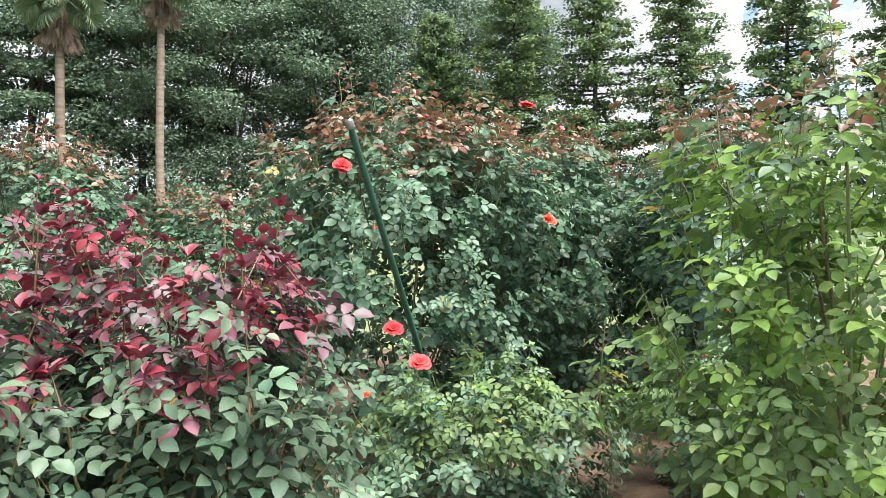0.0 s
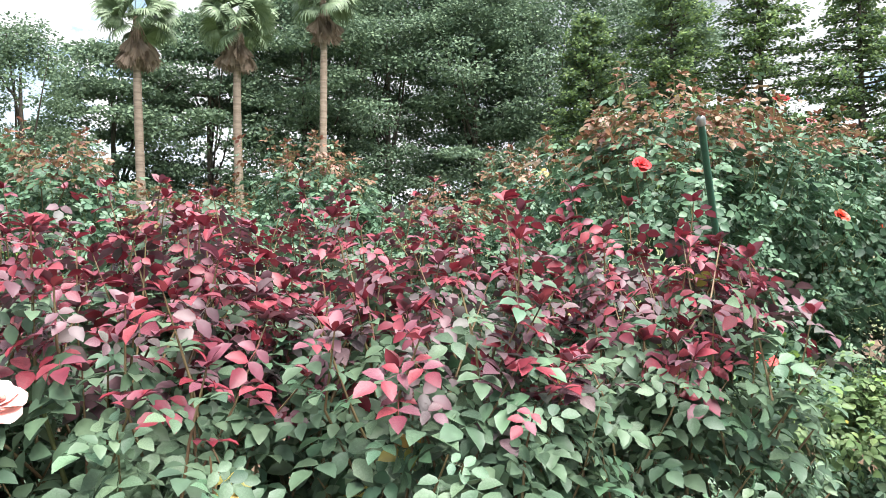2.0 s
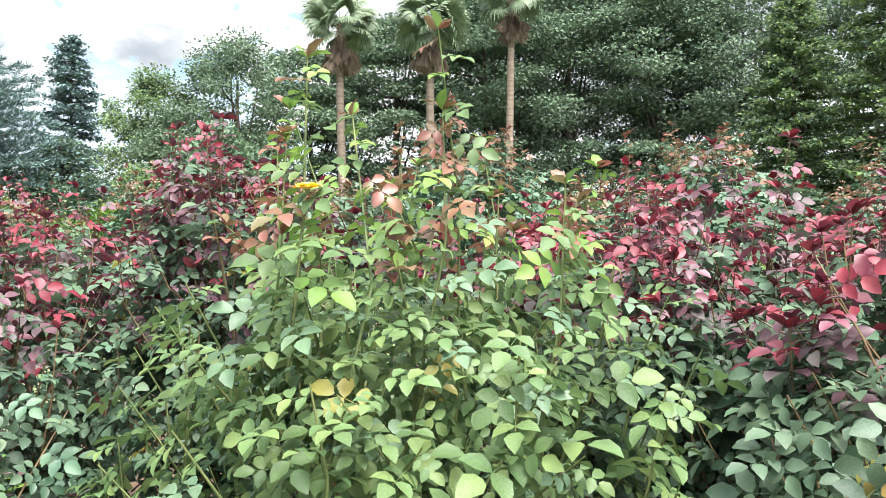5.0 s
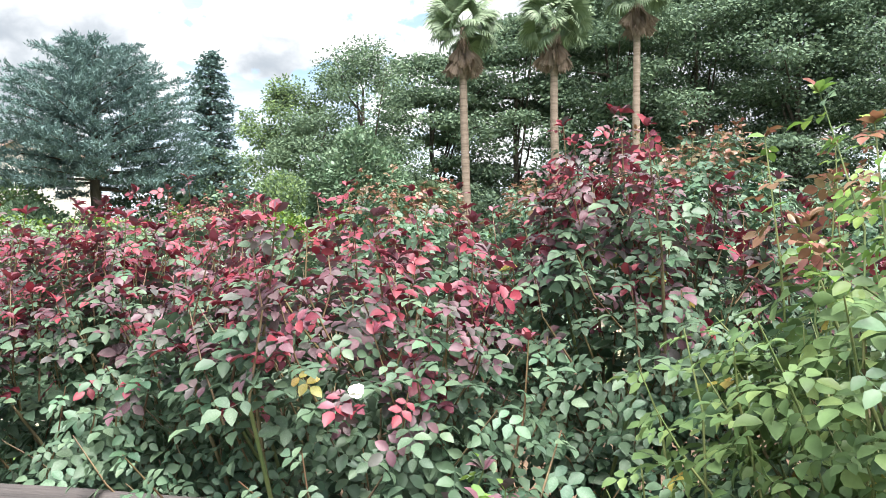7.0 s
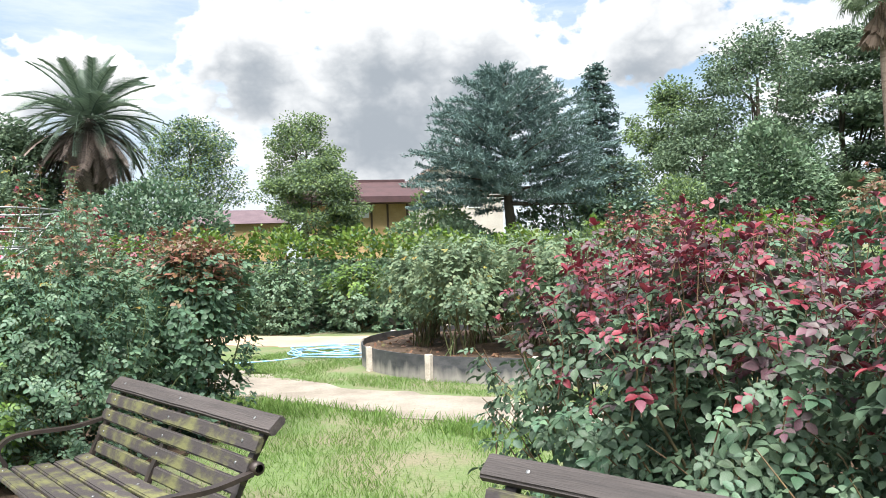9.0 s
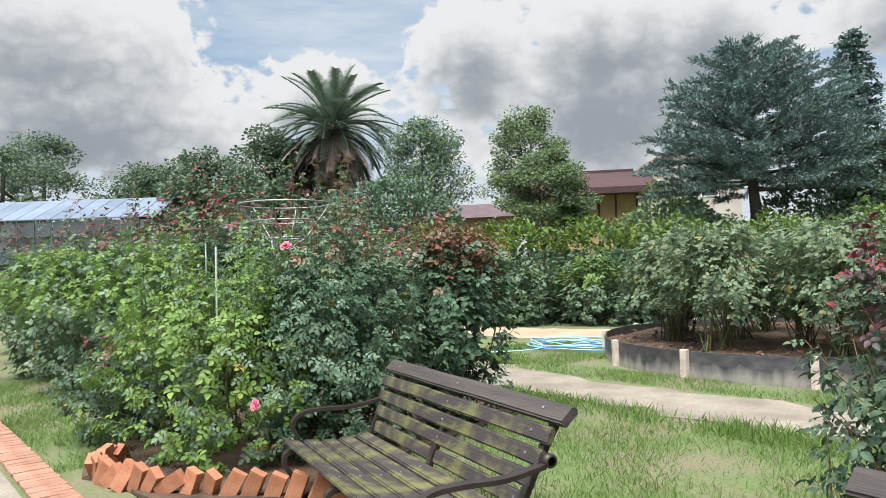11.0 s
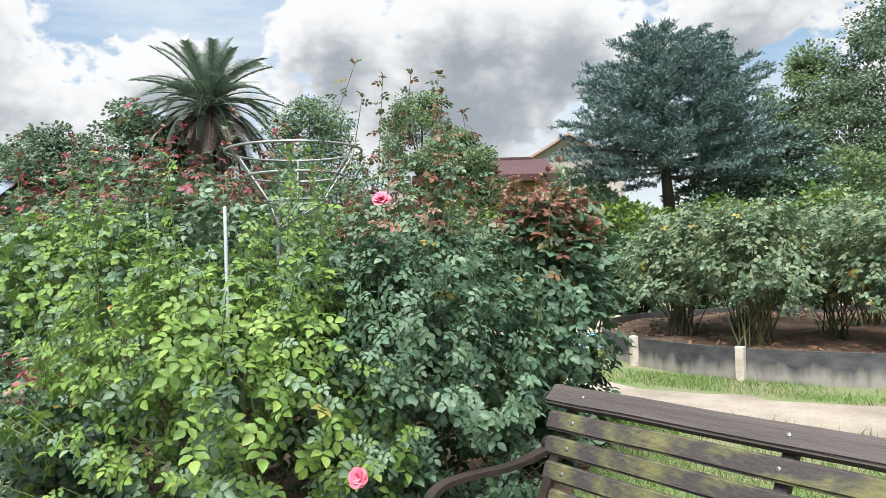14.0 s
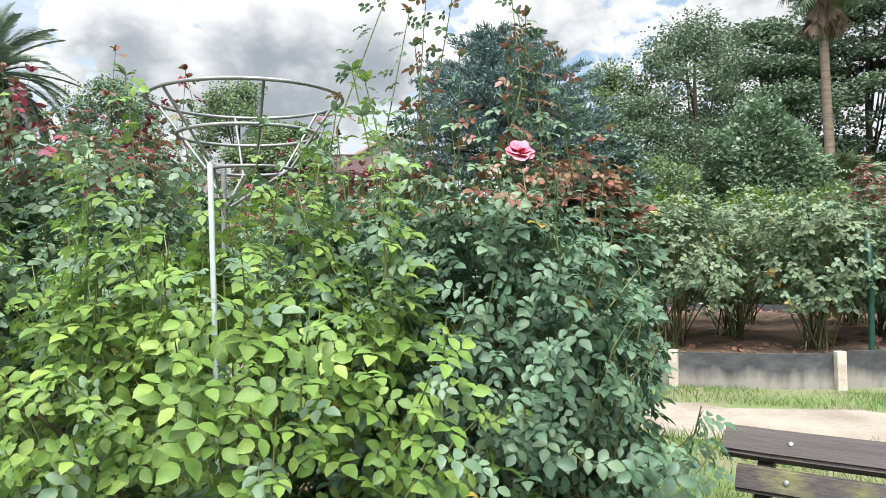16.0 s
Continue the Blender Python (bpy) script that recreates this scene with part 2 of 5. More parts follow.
GRASS_BLADE = leaf_material("grass_blade", [(0.09, 0.17, 0.035), (0.14, 0.235, 0.055), (0.11, 0.2, 0.05), (0.19, 0.26, 0.08)], 0.55, 0.3, 0.25)
LEAF_PALE = leaf_material("leaf_pale_green", [(0.115, 0.172, 0.1), (0.165, 0.23, 0.13), (0.135, 0.195, 0.115), (0.21, 0.255, 0.135)], 0.52, 0.3, 0.3)
DIRT = rough_material("pale_path", (0.14, 0.12, 0.095), (0.235, 0.208, 0.172), 1.5, 35, 0.9, 0.006)
CLAY = rough_material("clay_path", (0.3, 0.21, 0.14), (0.38, 0.28, 0.2), 1.5, 35, 0.9, 0.006)
BRICK = rough_material("brick_orange", (0.3, 0.11, 0.055), (0.38, 0.17, 0.095), 9, 60, 0.85, 0.004)
PAVER = rough_material("brick_paver", (0.27, 0.13, 0.085), (0.34, 0.19, 0.135), 5, 60, 0.85, 0.004)
CONCRETE = rough_material("concrete", (0.38, 0.33, 0.27), (0.55, 0.5, 0.43), 7, 60, 0.85, 0.004)
PLASTIC_BOARD = rough_material("black_board", (0.03, 0.032, 0.037), (0.075, 0.076, 0.08), 5, 50, 0.55, 0.003, stretch=(1, 1, 2.2))


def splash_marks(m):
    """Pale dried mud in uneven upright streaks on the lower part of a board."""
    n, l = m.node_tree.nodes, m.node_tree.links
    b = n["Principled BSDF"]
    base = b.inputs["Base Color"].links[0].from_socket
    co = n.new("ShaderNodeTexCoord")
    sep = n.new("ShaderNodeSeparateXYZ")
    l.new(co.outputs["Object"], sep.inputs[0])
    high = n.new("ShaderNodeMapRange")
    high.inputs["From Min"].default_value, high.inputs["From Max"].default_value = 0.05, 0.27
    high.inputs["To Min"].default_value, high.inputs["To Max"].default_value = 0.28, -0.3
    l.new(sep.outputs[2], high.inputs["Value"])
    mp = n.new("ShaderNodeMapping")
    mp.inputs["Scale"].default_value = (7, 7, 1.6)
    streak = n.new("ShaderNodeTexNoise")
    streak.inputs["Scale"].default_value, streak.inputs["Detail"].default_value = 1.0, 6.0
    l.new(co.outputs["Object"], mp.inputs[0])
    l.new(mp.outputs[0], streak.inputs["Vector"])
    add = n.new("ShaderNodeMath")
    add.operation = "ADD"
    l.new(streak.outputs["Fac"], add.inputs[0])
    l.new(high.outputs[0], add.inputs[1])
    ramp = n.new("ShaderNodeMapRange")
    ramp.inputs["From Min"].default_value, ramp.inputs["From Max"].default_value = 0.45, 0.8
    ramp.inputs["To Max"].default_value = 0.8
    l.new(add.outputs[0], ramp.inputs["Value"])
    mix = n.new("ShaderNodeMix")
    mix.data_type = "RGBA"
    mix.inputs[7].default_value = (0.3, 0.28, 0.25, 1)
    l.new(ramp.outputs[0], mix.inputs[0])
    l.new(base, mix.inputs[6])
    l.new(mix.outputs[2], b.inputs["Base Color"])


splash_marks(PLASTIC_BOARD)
BENCH_WOOD = rough_material("bench_wood", (0.035, 0.029, 0.028), (0.105, 0.105, 0.04), 6, 45, 0.72, 0.005, low=0.47, high=0.64, stretch=(0.9, 1.6, 1.6))
BENCH_RAIL = rough_material("bench_rail_wood", (0.03, 0.025, 0.024), (0.06, 0.05, 0.047), 5, 45, 0.75, 0.006, stretch=(0.3, 5, 5))
IRON = rough_material("bench_iron", (0.03, 0.025, 0.023), (0.06, 0.045, 0.04), 6, 60, 0.45, 0.002, metal=0.4)
STEEL = rough_material("grey_steel", (0.16, 0.165, 0.17), (0.26, 0.26, 0.26), 8, 70, 0.4, 0.001, metal=0.7)
STAKE_GREEN = rough_material("green_stake", (0.012, 0.05, 0.035), (0.02, 0.075, 0.05), 12, 90, 0.4, 0.002)
POLE_WHITE = rough_material("pale_pole", (0.3, 0.36, 0.36), (0.42, 0.48, 0.48), 8, 50, 0.5, 0.001)
HOSE_BLUE = rough_material("blue_hose", (0.16, 0.36, 0.62), (0.28, 0.5, 0.72), 5, 40, 0.4, 0.001)
HOOP_STEEL = rough_material("galvanised_steel", (0.2, 0.21, 0.215), (0.3, 0.31, 0.31), 8, 70, 0.4, 0.001, metal=0.5)
STEM_RED = rough_material("stem_reddish", (0.1, 0.05, 0.03), (0.13, 0.1, 0.045), 8, 80, 0.5, 0.002)
ROOF_BROWN = rough_material("roof_brown", (0.034, 0.014, 0.015), (0.052, 0.022, 0.024), 2, 20, 0.7, 0.01)
WALL_TAN = rough_material("wall_tan", (0.42, 0.28, 0.13), (0.5, 0.35, 0.18), 1.5, 25, 0.8, 0.004)
WOOD_DARK = rough_material("dark_timber", (0.05, 0.03, 0.022), (0.09, 0.06, 0.04), 3, 30, 0.8, 0.006)
SIGN_WHITE = rough_material("sign_white", (0.75, 0.76, 0.76), (0.82, 0.82, 0.82), 3, 30, 0.5, 0.001)
SIGN_INK = rough_material("sign_ink", (0.03, 0.05, 0.045), (0.05, 0.07, 0.06), 3, 30, 0.6, 0.001)
HOUSE_WALL = rough_material("house_wall", (0.38, 0.35, 0.31), (0.46, 0.43, 0.385), 1, 20, 0.85, 0.004)
HOUSE_ROOF = rough_material("house_roof", (0.3, 0.2, 0.17), (0.38, 0.27, 0.23), 2, 20, 0.8, 0.01)
GLASS_DARK = rough_material("dark_pane", (0.06, 0.07, 0.08), (0.1, 0.11, 0.12), 1, 10, 0.15, 0.0)
GREENHOUSE_FILM = rough_material("greenhouse_sheet", (0.12, 0.16, 0.22), (0.17, 0.215, 0.28), 0.6, 12, 0.5, 0.002)
PETAL_RED = rough_material("petal_red", (0.42, 0.006, 0.01), (0.55, 0.018, 0.02), 20, 90, 0.75, 0.001)
PETAL_CORAL = rough_material("petal_coral", (0.5, 0.018, 0.022), (0.6, 0.045, 0.04), 20, 90, 0.75, 0.001)
PETAL_ORANGE = rough_material("petal_orange", (0.55, 0.022, 0.008), (0.62, 0.045, 0.012), 20, 90, 0.5, 0.001)
PETAL_PINK = rough_material("petal_pink", (0.6, 0.1, 0.17), (0.7, 0.19, 0.26), 20, 90, 0.75, 0.001)
PETAL_PALE = rough_material("petal_pale_pink", (0.7, 0.36, 0.34), (0.78, 0.5, 0.46), 20, 90, 0.5, 0.001)
PETAL_WHITE = rough_material("petal_cream", (0.72, 0.68, 0.5), (0.78, 0.76, 0.66), 20, 90, 0.5, 0.001)
PETAL_YELLOW = rough_material("petal_yellow", (0.85, 0.5, 0.03), (0.9, 0.62, 0.08), 20, 90, 0.5, 0.001)

# ---- mesh helpers ----
ZUP = np.array((0.0, 0.0, 1.0))


def quads_mesh(name, verts, quads, mats, index=None, smooth=True):
    """A mesh of four-sided faces from arrays."""
    me = bpy.data.meshes.new(name)
    verts, quads = np.asarray(verts, dtype=np.float32), np.asarray(quads, dtype=np.int32)
    me.vertices.add(len(verts))
    me.vertices.foreach_set("co", verts.ravel())
    me.loops.add(quads.size)
    me.loops.foreach_set("vertex_index", quads.ravel())
    me.polygons.add(len(quads))
    me.polygons.foreach_set("loop_start", np.arange(0, quads.size, 4, dtype=np.int32))
    for m in mats:
        me.materials.append(m)
    if index is not None:
        me.polygons.foreach_set("material_index", np.asarray(index, dtype=np.int32))
    me.polygons.foreach_set("use_smooth", np.full(len(quads), smooth))
    me.update(calc_edges=True)
    return me


class Quads:
    """Collects four-sided faces."""

    def __init__(self):
        self.v, self.q, self.i, self.n = [], [], [], 0

    def add(self, verts, quads, mat=0):
        verts, quads = np.asarray(verts, dtype=float).reshape(-1, 3), np.asarray(quads).reshape(-1, 4)
        self.v.append(verts)
        self.q.append(quads + self.n)
        self.i.append(np.full(len(quads), mat) if np.isscalar(mat) else np.asarray(mat))
        self.n += len(verts)

    def tube(self, points, radii, sides=5, mat=0):
        points = np.asarray(points, dtype=float)
        d = np.gradient(points, axis=0)
        d /= np.linalg.norm(d, axis=1)[:, None] + 1e-9
        ref = np.where(np.abs(d[:, 2:3]) > 0.9, np.array([[1.0, 0, 0]]), ZUP[None])
        a = np.cross(d, ref)
        a /= np.linalg.norm(a, axis=1)[:, None] + 1e-9
        b = np.cross(d, a)
        ang = np.arange(sides) * 2 * math.pi / sides
        ring = a[:, None] * np.cos(ang)[None, :, None] + b[:, None] * np.sin(ang)[None, :, None]
        v = points[:, None] + ring * np.asarray(radii, dtype=float)[:, None, None]
        k = np.arange(len(points) - 1)[:, None] * sides
        s = np.arange(sides)[None]
        s2 = (s + 1) % sides
        q = np.stack([k + s, k + s2, k + sides + s2, k + sides + s], -1)
        self.add(v, q, mat)

    def place(self, tv, tq, pos, mats, mat):
        """Many copies of a template: mats n x 3 x 3 (columns are axes, scale in them), pos n x 3."""
        n = len(pos)
        if not n:
            return
        v = np.einsum("nij,kj->nki", mats, tv) + pos[:, None]
        q = tq[None] + (np.arange(n) * len(tv))[:, None, None]
        idx = np.repeat(np.asarray(mat), len(tq)) if not np.isscalar(mat) else mat
        self.add(v, q, idx)

    def mesh(self, name, mats, smooth=True):
        return quads_mesh(name, np.concatenate(self.v), np.concatenate(self.q), mats, np.concatenate(self.i), smooth)


def part(name, me, parent, label="", kind=""):
    """Links a mesh, or a bmesh's mesh, as one object under a thing."""
    ob = new(name, me)
    ob.parent = parent
    return tagged(ob, label, kind=kind)


def thing(name, x, y, z, label, category, group="", turn=0.0):
    ob = new(name)
    ob.empty_display_size = 0.1
    ob.matrix_basis = pose(x, y, z, 0, 0, turn)
    return tagged(ob, label, category, group)


def box_mesh(name, size, mat, bevel=0.006, centre=(0, 0, 0)):
    bm = bmesh.new()
    bmesh.ops.create_cube(bm, size=1.0)
    bmesh.ops.scale(bm, vec=size, verts=bm.verts)
    if bevel:
        bmesh.ops.bevel(bm, geom=bm.edges[:], offset=bevel, segments=2, affect="EDGES", profile=0.6)
    bmesh.ops.translate(bm, vec=centre, verts=bm.verts)
    me = bpy.data.meshes.new(name)
    bm.to_mesh(me)
    bm.free()
    me.materials.append(mat)
    return me


def frames_from(forward, up):
    """Rotation matrices whose second axis runs along forward and whose third axis lies near up."""
    f = forward / (np.linalg.norm(forward, axis=1)[:, None] + 1e-9)
    x = np.cross(f, up)
    x /= np.linalg.norm(x, axis=1)[:, None] + 1e-9
    z = np.cross(x, f)
    return np.stack([x, f, z], -1)


# ---- leaves ----
def leaflet(length, width, fold=0.24, droop=0.16):
    """An oval leaflet folded along its midrib, its tip hanging."""
    w, l = width / 2, length
    v = [(0, 0, 0), (0, 0.52 * l, 0.02 * l), (0, l, -droop * l)]
    for sg in (-1, 1):
        v += [(sg * x * w, y * l, fold * w * 1.5 * x - droop * l * max(0.0, y - 0.4) ** 2 * 2) for x, y in ((0.58, 0.14), (1.0, 0.46), (0.62, 0.8))]
    q = [(0, 1, 4, 3), (1, 2, 5, 4), (1, 0, 6, 7), (2, 1, 7, 8)]
    return np.array(v), np.array(q)


def rose_leaf(length, wide=0.68):
    """A rose's leaf of unit length 'length': stalk, an end leaflet and two pairs."""
    g = Quads()
    s = 0.004
    g.add([(-s, 0, 0), (s, 0, 0), (s, length * 0.55, 0.004), (-s, length * 0.55, 0.004)], [(0, 1, 2, 3)])
    ll = length * 0.42

    def put(x, y, ang, size):
        v, q = leaflet(ll * size, ll * size * wide)
        c, sn = math.cos(ang), math.sin(ang)
        r = np.array([(c, -sn, 0), (sn, c, 0), (0, 0, 1)])
        g.add(v @ r.T + np.array((x, y, 0.003)), q)

    put(0, length * 0.58, 0, 1.0)
    put(-s, length * 0.42, 1.2, 0.9)
    put(s, length * 0.42, -1.2, 0.9)
    put(-s, length * 0.14, 1.3, 0.74)
    put(s, length * 0.14, -1.3, 0.74)
    return np.concatenate(g.v), np.concatenate(g.q)


def rose_leaf_plain(length, wide=0.74):
    """A leaf of three leaflets with fewer faces, for bushes that stay farther off."""
    g = Quads()
    ll = length * 0.5
    for y, ang, size in ((0.5, 0, 1.0), (0.32, 1.15, 0.92), (0.32, -1.15, 0.92)):
        l, w = ll * size, ll * size * wide / 2
        v = np.array([(0, 0, 0), (-w * 0.8, l * 0.24, 0.12 * w), (-w * 0.9, l * 0.62, 0.05 * w), (0, l, -0.15 * l), (w * 0.9, l * 0.62, 0.05 * w), (w * 0.8, l * 0.24, 0.12 * w)])
        cs, sn = math.cos(ang), math.sin(ang)
        g.add(v @ np.array([(cs, -sn, 0), (sn, cs, 0), (0, 0, 1)]).T + np.array((0, y * length, 0)), [(0, 3, 2, 1), (0, 5, 4, 3)])
    return np.concatenate(g.v), np.concatenate(g.q)


PLAIN_V, PLAIN_Q = rose_leaf_plain(1.0)
ROSE_V, ROSE_Q = rose_leaf(1.0)
SHOOT_V, SHOOT_Q = leaflet(1.0, 0.55, 0.22, 0.2)
LEAF_MESHES = {}


def one_leaf(mat):
    if mat.name not in LEAF_MESHES:
        LEAF_MESHES[mat.name] = quads_mesh("leaf_" + mat.name, ROSE_V, ROSE_Q, [mat])
    return LEAF_MESHES[mat.name]


def flower_mesh(name, mat, size, layers=((1.0, 6, 0.3), (0.84, 6, 0.62), (0.66, 5, 0.92), (0.46, 5, 1.15), (0.28, 4, 1.38))):
    """A rose: rings of cupped, unevenly ruffled petals, steeper towards the heart."""
    g = Quads()
    rs = np.random.RandomState(len(name) + int(size * 1000))
    for k, (radius, count, rise_) in enumerate(layers):
        for i in range(count):
            a = i * 2 * math.pi / count + k * 0.6 + rs.normal(0, 0.12)
            long_ = radius * rs.uniform(0.86, 1.08)
            lean = rise_ + rs.normal(0, 0.13)
            rows = []
            for r in range(5):
                t = r / 4
                wide = math.sin(math.pi * (0.16 + 0.62 * t)) * 0.66 * radius
                out = long_ * (math.cos(lean) * t + 0.14 * t ** 4)
                up = long_ * math.sin(lean) * t - 0.16 * long_ * t ** 4
                for c in (-1, -0.5, 0, 0.5, 1):
                    ripple = 0.05 * radius * t * math.sin(c * 5 + a * 3)
                    rows.append((out - 0.16 * abs(c) ** 2 * wide - 0.1 * t * t * wide * abs(c), c * wide, up + 0.22 * c * c * wide + ripple))
            v = np.array(rows) * size / 2
            c, s = math.cos(a), math.sin(a)
            v = v @ np.array([(c, s, 0), (-s, c, 0), (0, 0, 1)])
            g.add(v, [(r * 5 + j, r * 5 + j + 1, r * 5 + j + 6, r * 5 + j + 5) for r in range(4) for j in range(4)])
    g.tube([(0, 0, -size * 0.18), (0, 0, -size * 0.02), (0, 0, size * 0.06)], [size * 0.05, size * 0.12, size * 0.1], 6, 1)
    return g.mesh(name, [mat, STEM_GREEN])


FLOWERS = {}


def flower(bush, x, y, z, mat, size=0.08, tilt=(20, 0, 0), label=""):
    key = (mat.name, size)
    if key not in FLOWERS:
        FLOWERS[key] = flower_mesh("rose_flower", mat, size)
    ob = part("flower", FLOWERS[key], bush, label)
    b = bush.matrix_basis.translation
    ob.matrix_basis = pose(x - b.x, y - b.y, z - b.z, *tilt)
    return ob


def envelope(u, foot=0.5):
    """Half width of a rose bush at the share u of its height."""
    low = foot + (1 - foot) * np.clip(u / 0.45, 0, 1) ** 0.8
    top = np.sqrt(np.clip(1 - (np.clip(u - 0.55, 0, 1) / 0.5) ** 2, 0, 1))
    return low * top


def rose_bush(label, x, y, rx, ry, h, seed, shoots=110, leaf=0.11, low=LEAF_DARK, mid=None, top=LEAF_RED, half=LEAF_PURPLE, red_from=0.7, red=0.9, yellow=0.005,
              tall=8, tall_by=0.35, singles=0, bottom=0.12, z=0.0, group="rose bushes", lean=(0, 0), canes=10, low_mix=None, plain=False, foot=0.6, stem=None):
    """A rose bush: canes from the ground, leafy shoots over a lumpy crown, young growth on top."""
    rs = np.random.RandomState(seed)
    bush = thing("rose_bush", x, y, z, label, "rose bush", group)
    green = Quads()
    lv, lq = (PLAIN_V, PLAIN_Q) if plain else (ROSE_V, ROSE_Q)
    n_top = tall
    phi = rs.uniform(0, 2 * math.pi, shoots)
    u = np.concatenate([rs.beta(1.5, 1.1, shoots - n_top) * (1 - bottom) + bottom, np.full(n_top, 0.9)])
    lump = 1 + 0.16 * np.sin(phi * 3 + seed) + 0.1 * np.sin(phi * 5 + u * 7 + seed * 2)
    depth = np.where(rs.rand(shoots) < 0.66, rs.uniform(0.82, 1.06, shoots), rs.uniform(0.35, 0.8, shoots))
    r = envelope(u, foot) * lump * depth
    tip = np.stack([rx * r * np.cos(phi) + lean[0] * u, ry * r * np.sin(phi) + lean[1] * u, h * u * rs.uniform(0.92, 1.03, shoots)], -1)
    tip[-n_top:, :2] *= 0.9 if tall_by < 0.6 else 0.5
    radial = np.stack([np.cos(phi), np.sin(phi), np.zeros(shoots)], -1)
    grow = radial * (1.05 - 0.85 * u)[:, None] + ZUP * (0.35 + 0.75 * u)[:, None] + rs.normal(0, 0.22, (shoots, 3))
    grow /= np.linalg.norm(grow, axis=1)[:, None]
    length = rs.uniform(0.22, 0.42, shoots) * min(1.0, h / 1.3)
    if n_top:
        extra = rs.uniform(0.3, 1.0, n_top) * tall_by
        tip[-n_top:] = tip[-n_top:] + np.stack([rs.normal(0, 0.03, n_top), rs.normal(0, 0.03, n_top), extra + 0.04 * h], -1)
        grow[-n_top:] = np.array((0, 0, 1.0)) + rs.normal(0, 0.1, (n_top, 3))
        length[-n_top:] = extra + 0.3
    start = tip - grow * length[:, None]
    start[:, 2] = np.maximum(start[:, 2], 0.06)
    # canes and shoots
    order = rs.permutation(shoots)[:max(canes, n_top)]
    order = np.unique(np.concatenate([order[:canes], np.arange(shoots - n_top, shoots)[:6]]))
    for k in order:
        b = np.array((rs.normal(0, 0.09), rs.normal(0, 0.09), -0.02))
        m = (b + start[k]) / 2 + np.array((rs.normal(0, 0.05), rs.normal(0, 0.05), 0.08))
        t = np.linspace(0, 1, 6)[:, None]
        pts = (1 - t) ** 2 * b + 2 * t * (1 - t) * m + t * t * start[k]
        cane = Quads()
        cane.tube(pts, np.linspace(0.01, 0.005, 6), 5)
        part("cane", cane.mesh("cane", [STEM_BROWN if rs.rand() < 0.55 else STEM_GREEN]), bush)
    pos, fwd, ups, size, mat, tpos, tfwd, tup, tsize, tmat = [], [], [], [], [], [], [], [], [], []
    mats = [low, mid or low, half, top, LEAF_YELLOW, low_mix or low, stem or STEM_GREEN]
    for k in range(shoots):
        wave = 0.02 if k < shoots - n_top else 0.02 + 0.07 * tall_by
        bend = np.array((rs.normal(0, wave), rs.normal(0, wave), 0))
        pts = np.stack([start[k], (start[k] + tip[k]) / 2 + bend, tip[k]])
        green.tube(pts, (0.0042, 0.0034, 0.002), 3, 6)
        is_top = k >= shoots - n_top
        count = int(7 + rs.randint(0, 4) + (length[k] * 16 if is_top else 0))
        ang = rs.uniform(0, 6.3)
        height = tip[k, 2] / h
        youth = 0.0
        for i in range(count):
            s = (i + 0.5) / count
            ang += 2.4
            p = start[k] + (tip[k] - start[k]) * s + 4 * s * (1 - s) * bend
            youth = min(1.0, max(0.0, (p[2] / h - red_from) / max(0.05, 0.95 - red_from))) * red
            side = np.array((math.cos(ang), math.sin(ang), 0.0))
            low_leaf = height < 0.75
            f = side * 0.85 + radial[k] * 0.65 * depth[k] + ZUP * (rs.uniform(-0.85, 0.05) if low_leaf else rs.uniform(-0.6, 0.2))
            lift = ZUP * 0.8 + radial[k] * (1.25 if low_leaf else 0.5) + rs.normal(0, 0.26, 3)
            young = rs.rand() < youth * (0.55 + 0.45 * s) and s > 0.25
            if young:
                c = 3 if rs.rand() < 0.4 + 0.4 * s else 2
            elif rs.rand() < youth * 0.6:
                c = 2
            elif rs.rand() < yellow:
                c = 4
            else:
                c = 1 if (height > 0.62 and rs.rand() < 0.75) else (5 if rs.rand() < 0.35 else 0)
            pos.append(p), fwd.append(f), ups.append(lift), mat.append(c)
            size.append(leaf * (0.9 if is_top and s > 0.35 else 1.0) * rs.uniform(0.75, 1.35) * (1.0 - 0.35 * s * (0.5 + 0.5 * height)))
        # the tip's own young leaves
        if youth > 0.25 or is_top:
            for i in range(6):
                a = rs.uniform(0, 6.3)
                tpos.append(tip[k]), tfwd.append((math.cos(a), math.sin(a), rs.uniform(0.2, 1.6))), tup.append(ZUP + rs.normal(0, 0.3, 3))
                tsize.append(leaf * rs.uniform(0.22, 0.43)), tmat.append(3 if rs.rand() < max(0.3, red) else 2)
    pos, fwd, ups, size, mat = np.array(pos), np.array(fwd), np.array(ups), np.array(size), np.array(mat)
    rot = frames_from(fwd, ups)
    pick = np.zeros(len(pos), bool)
    if singles:
        # the leaves on the side of the walk are objects of their own
        score = -pos[:, 1] + rs.normal(0, 0.12, len(pos)) + np.where(pos[:, 2] > 0.45, 0.35, 0)
        pick[np.argsort(-score)[:singles]] = True
    keep = ~pick
    back = keep & (pos[:, 1] > 0.12)
    keep = keep & ~back
    green.place(PLAIN_V, PLAIN_Q, pos[back], rot[back] * size[back][:, None, None], mat[back])
    green.place(lv, lq, pos[keep], rot[keep] * size[keep][:, None, None], mat[keep])
    if tpos:
        trot = frames_from(np.array(tfwd, dtype=float), np.array(tup))
        green.place(SHOOT_V, SHOOT_Q, np.array(tpos), trot * np.array(tsize)[:, None, None], np.array(tmat))
    part("foliage", green.mesh("foliage", mats), bush, kind="stuff")
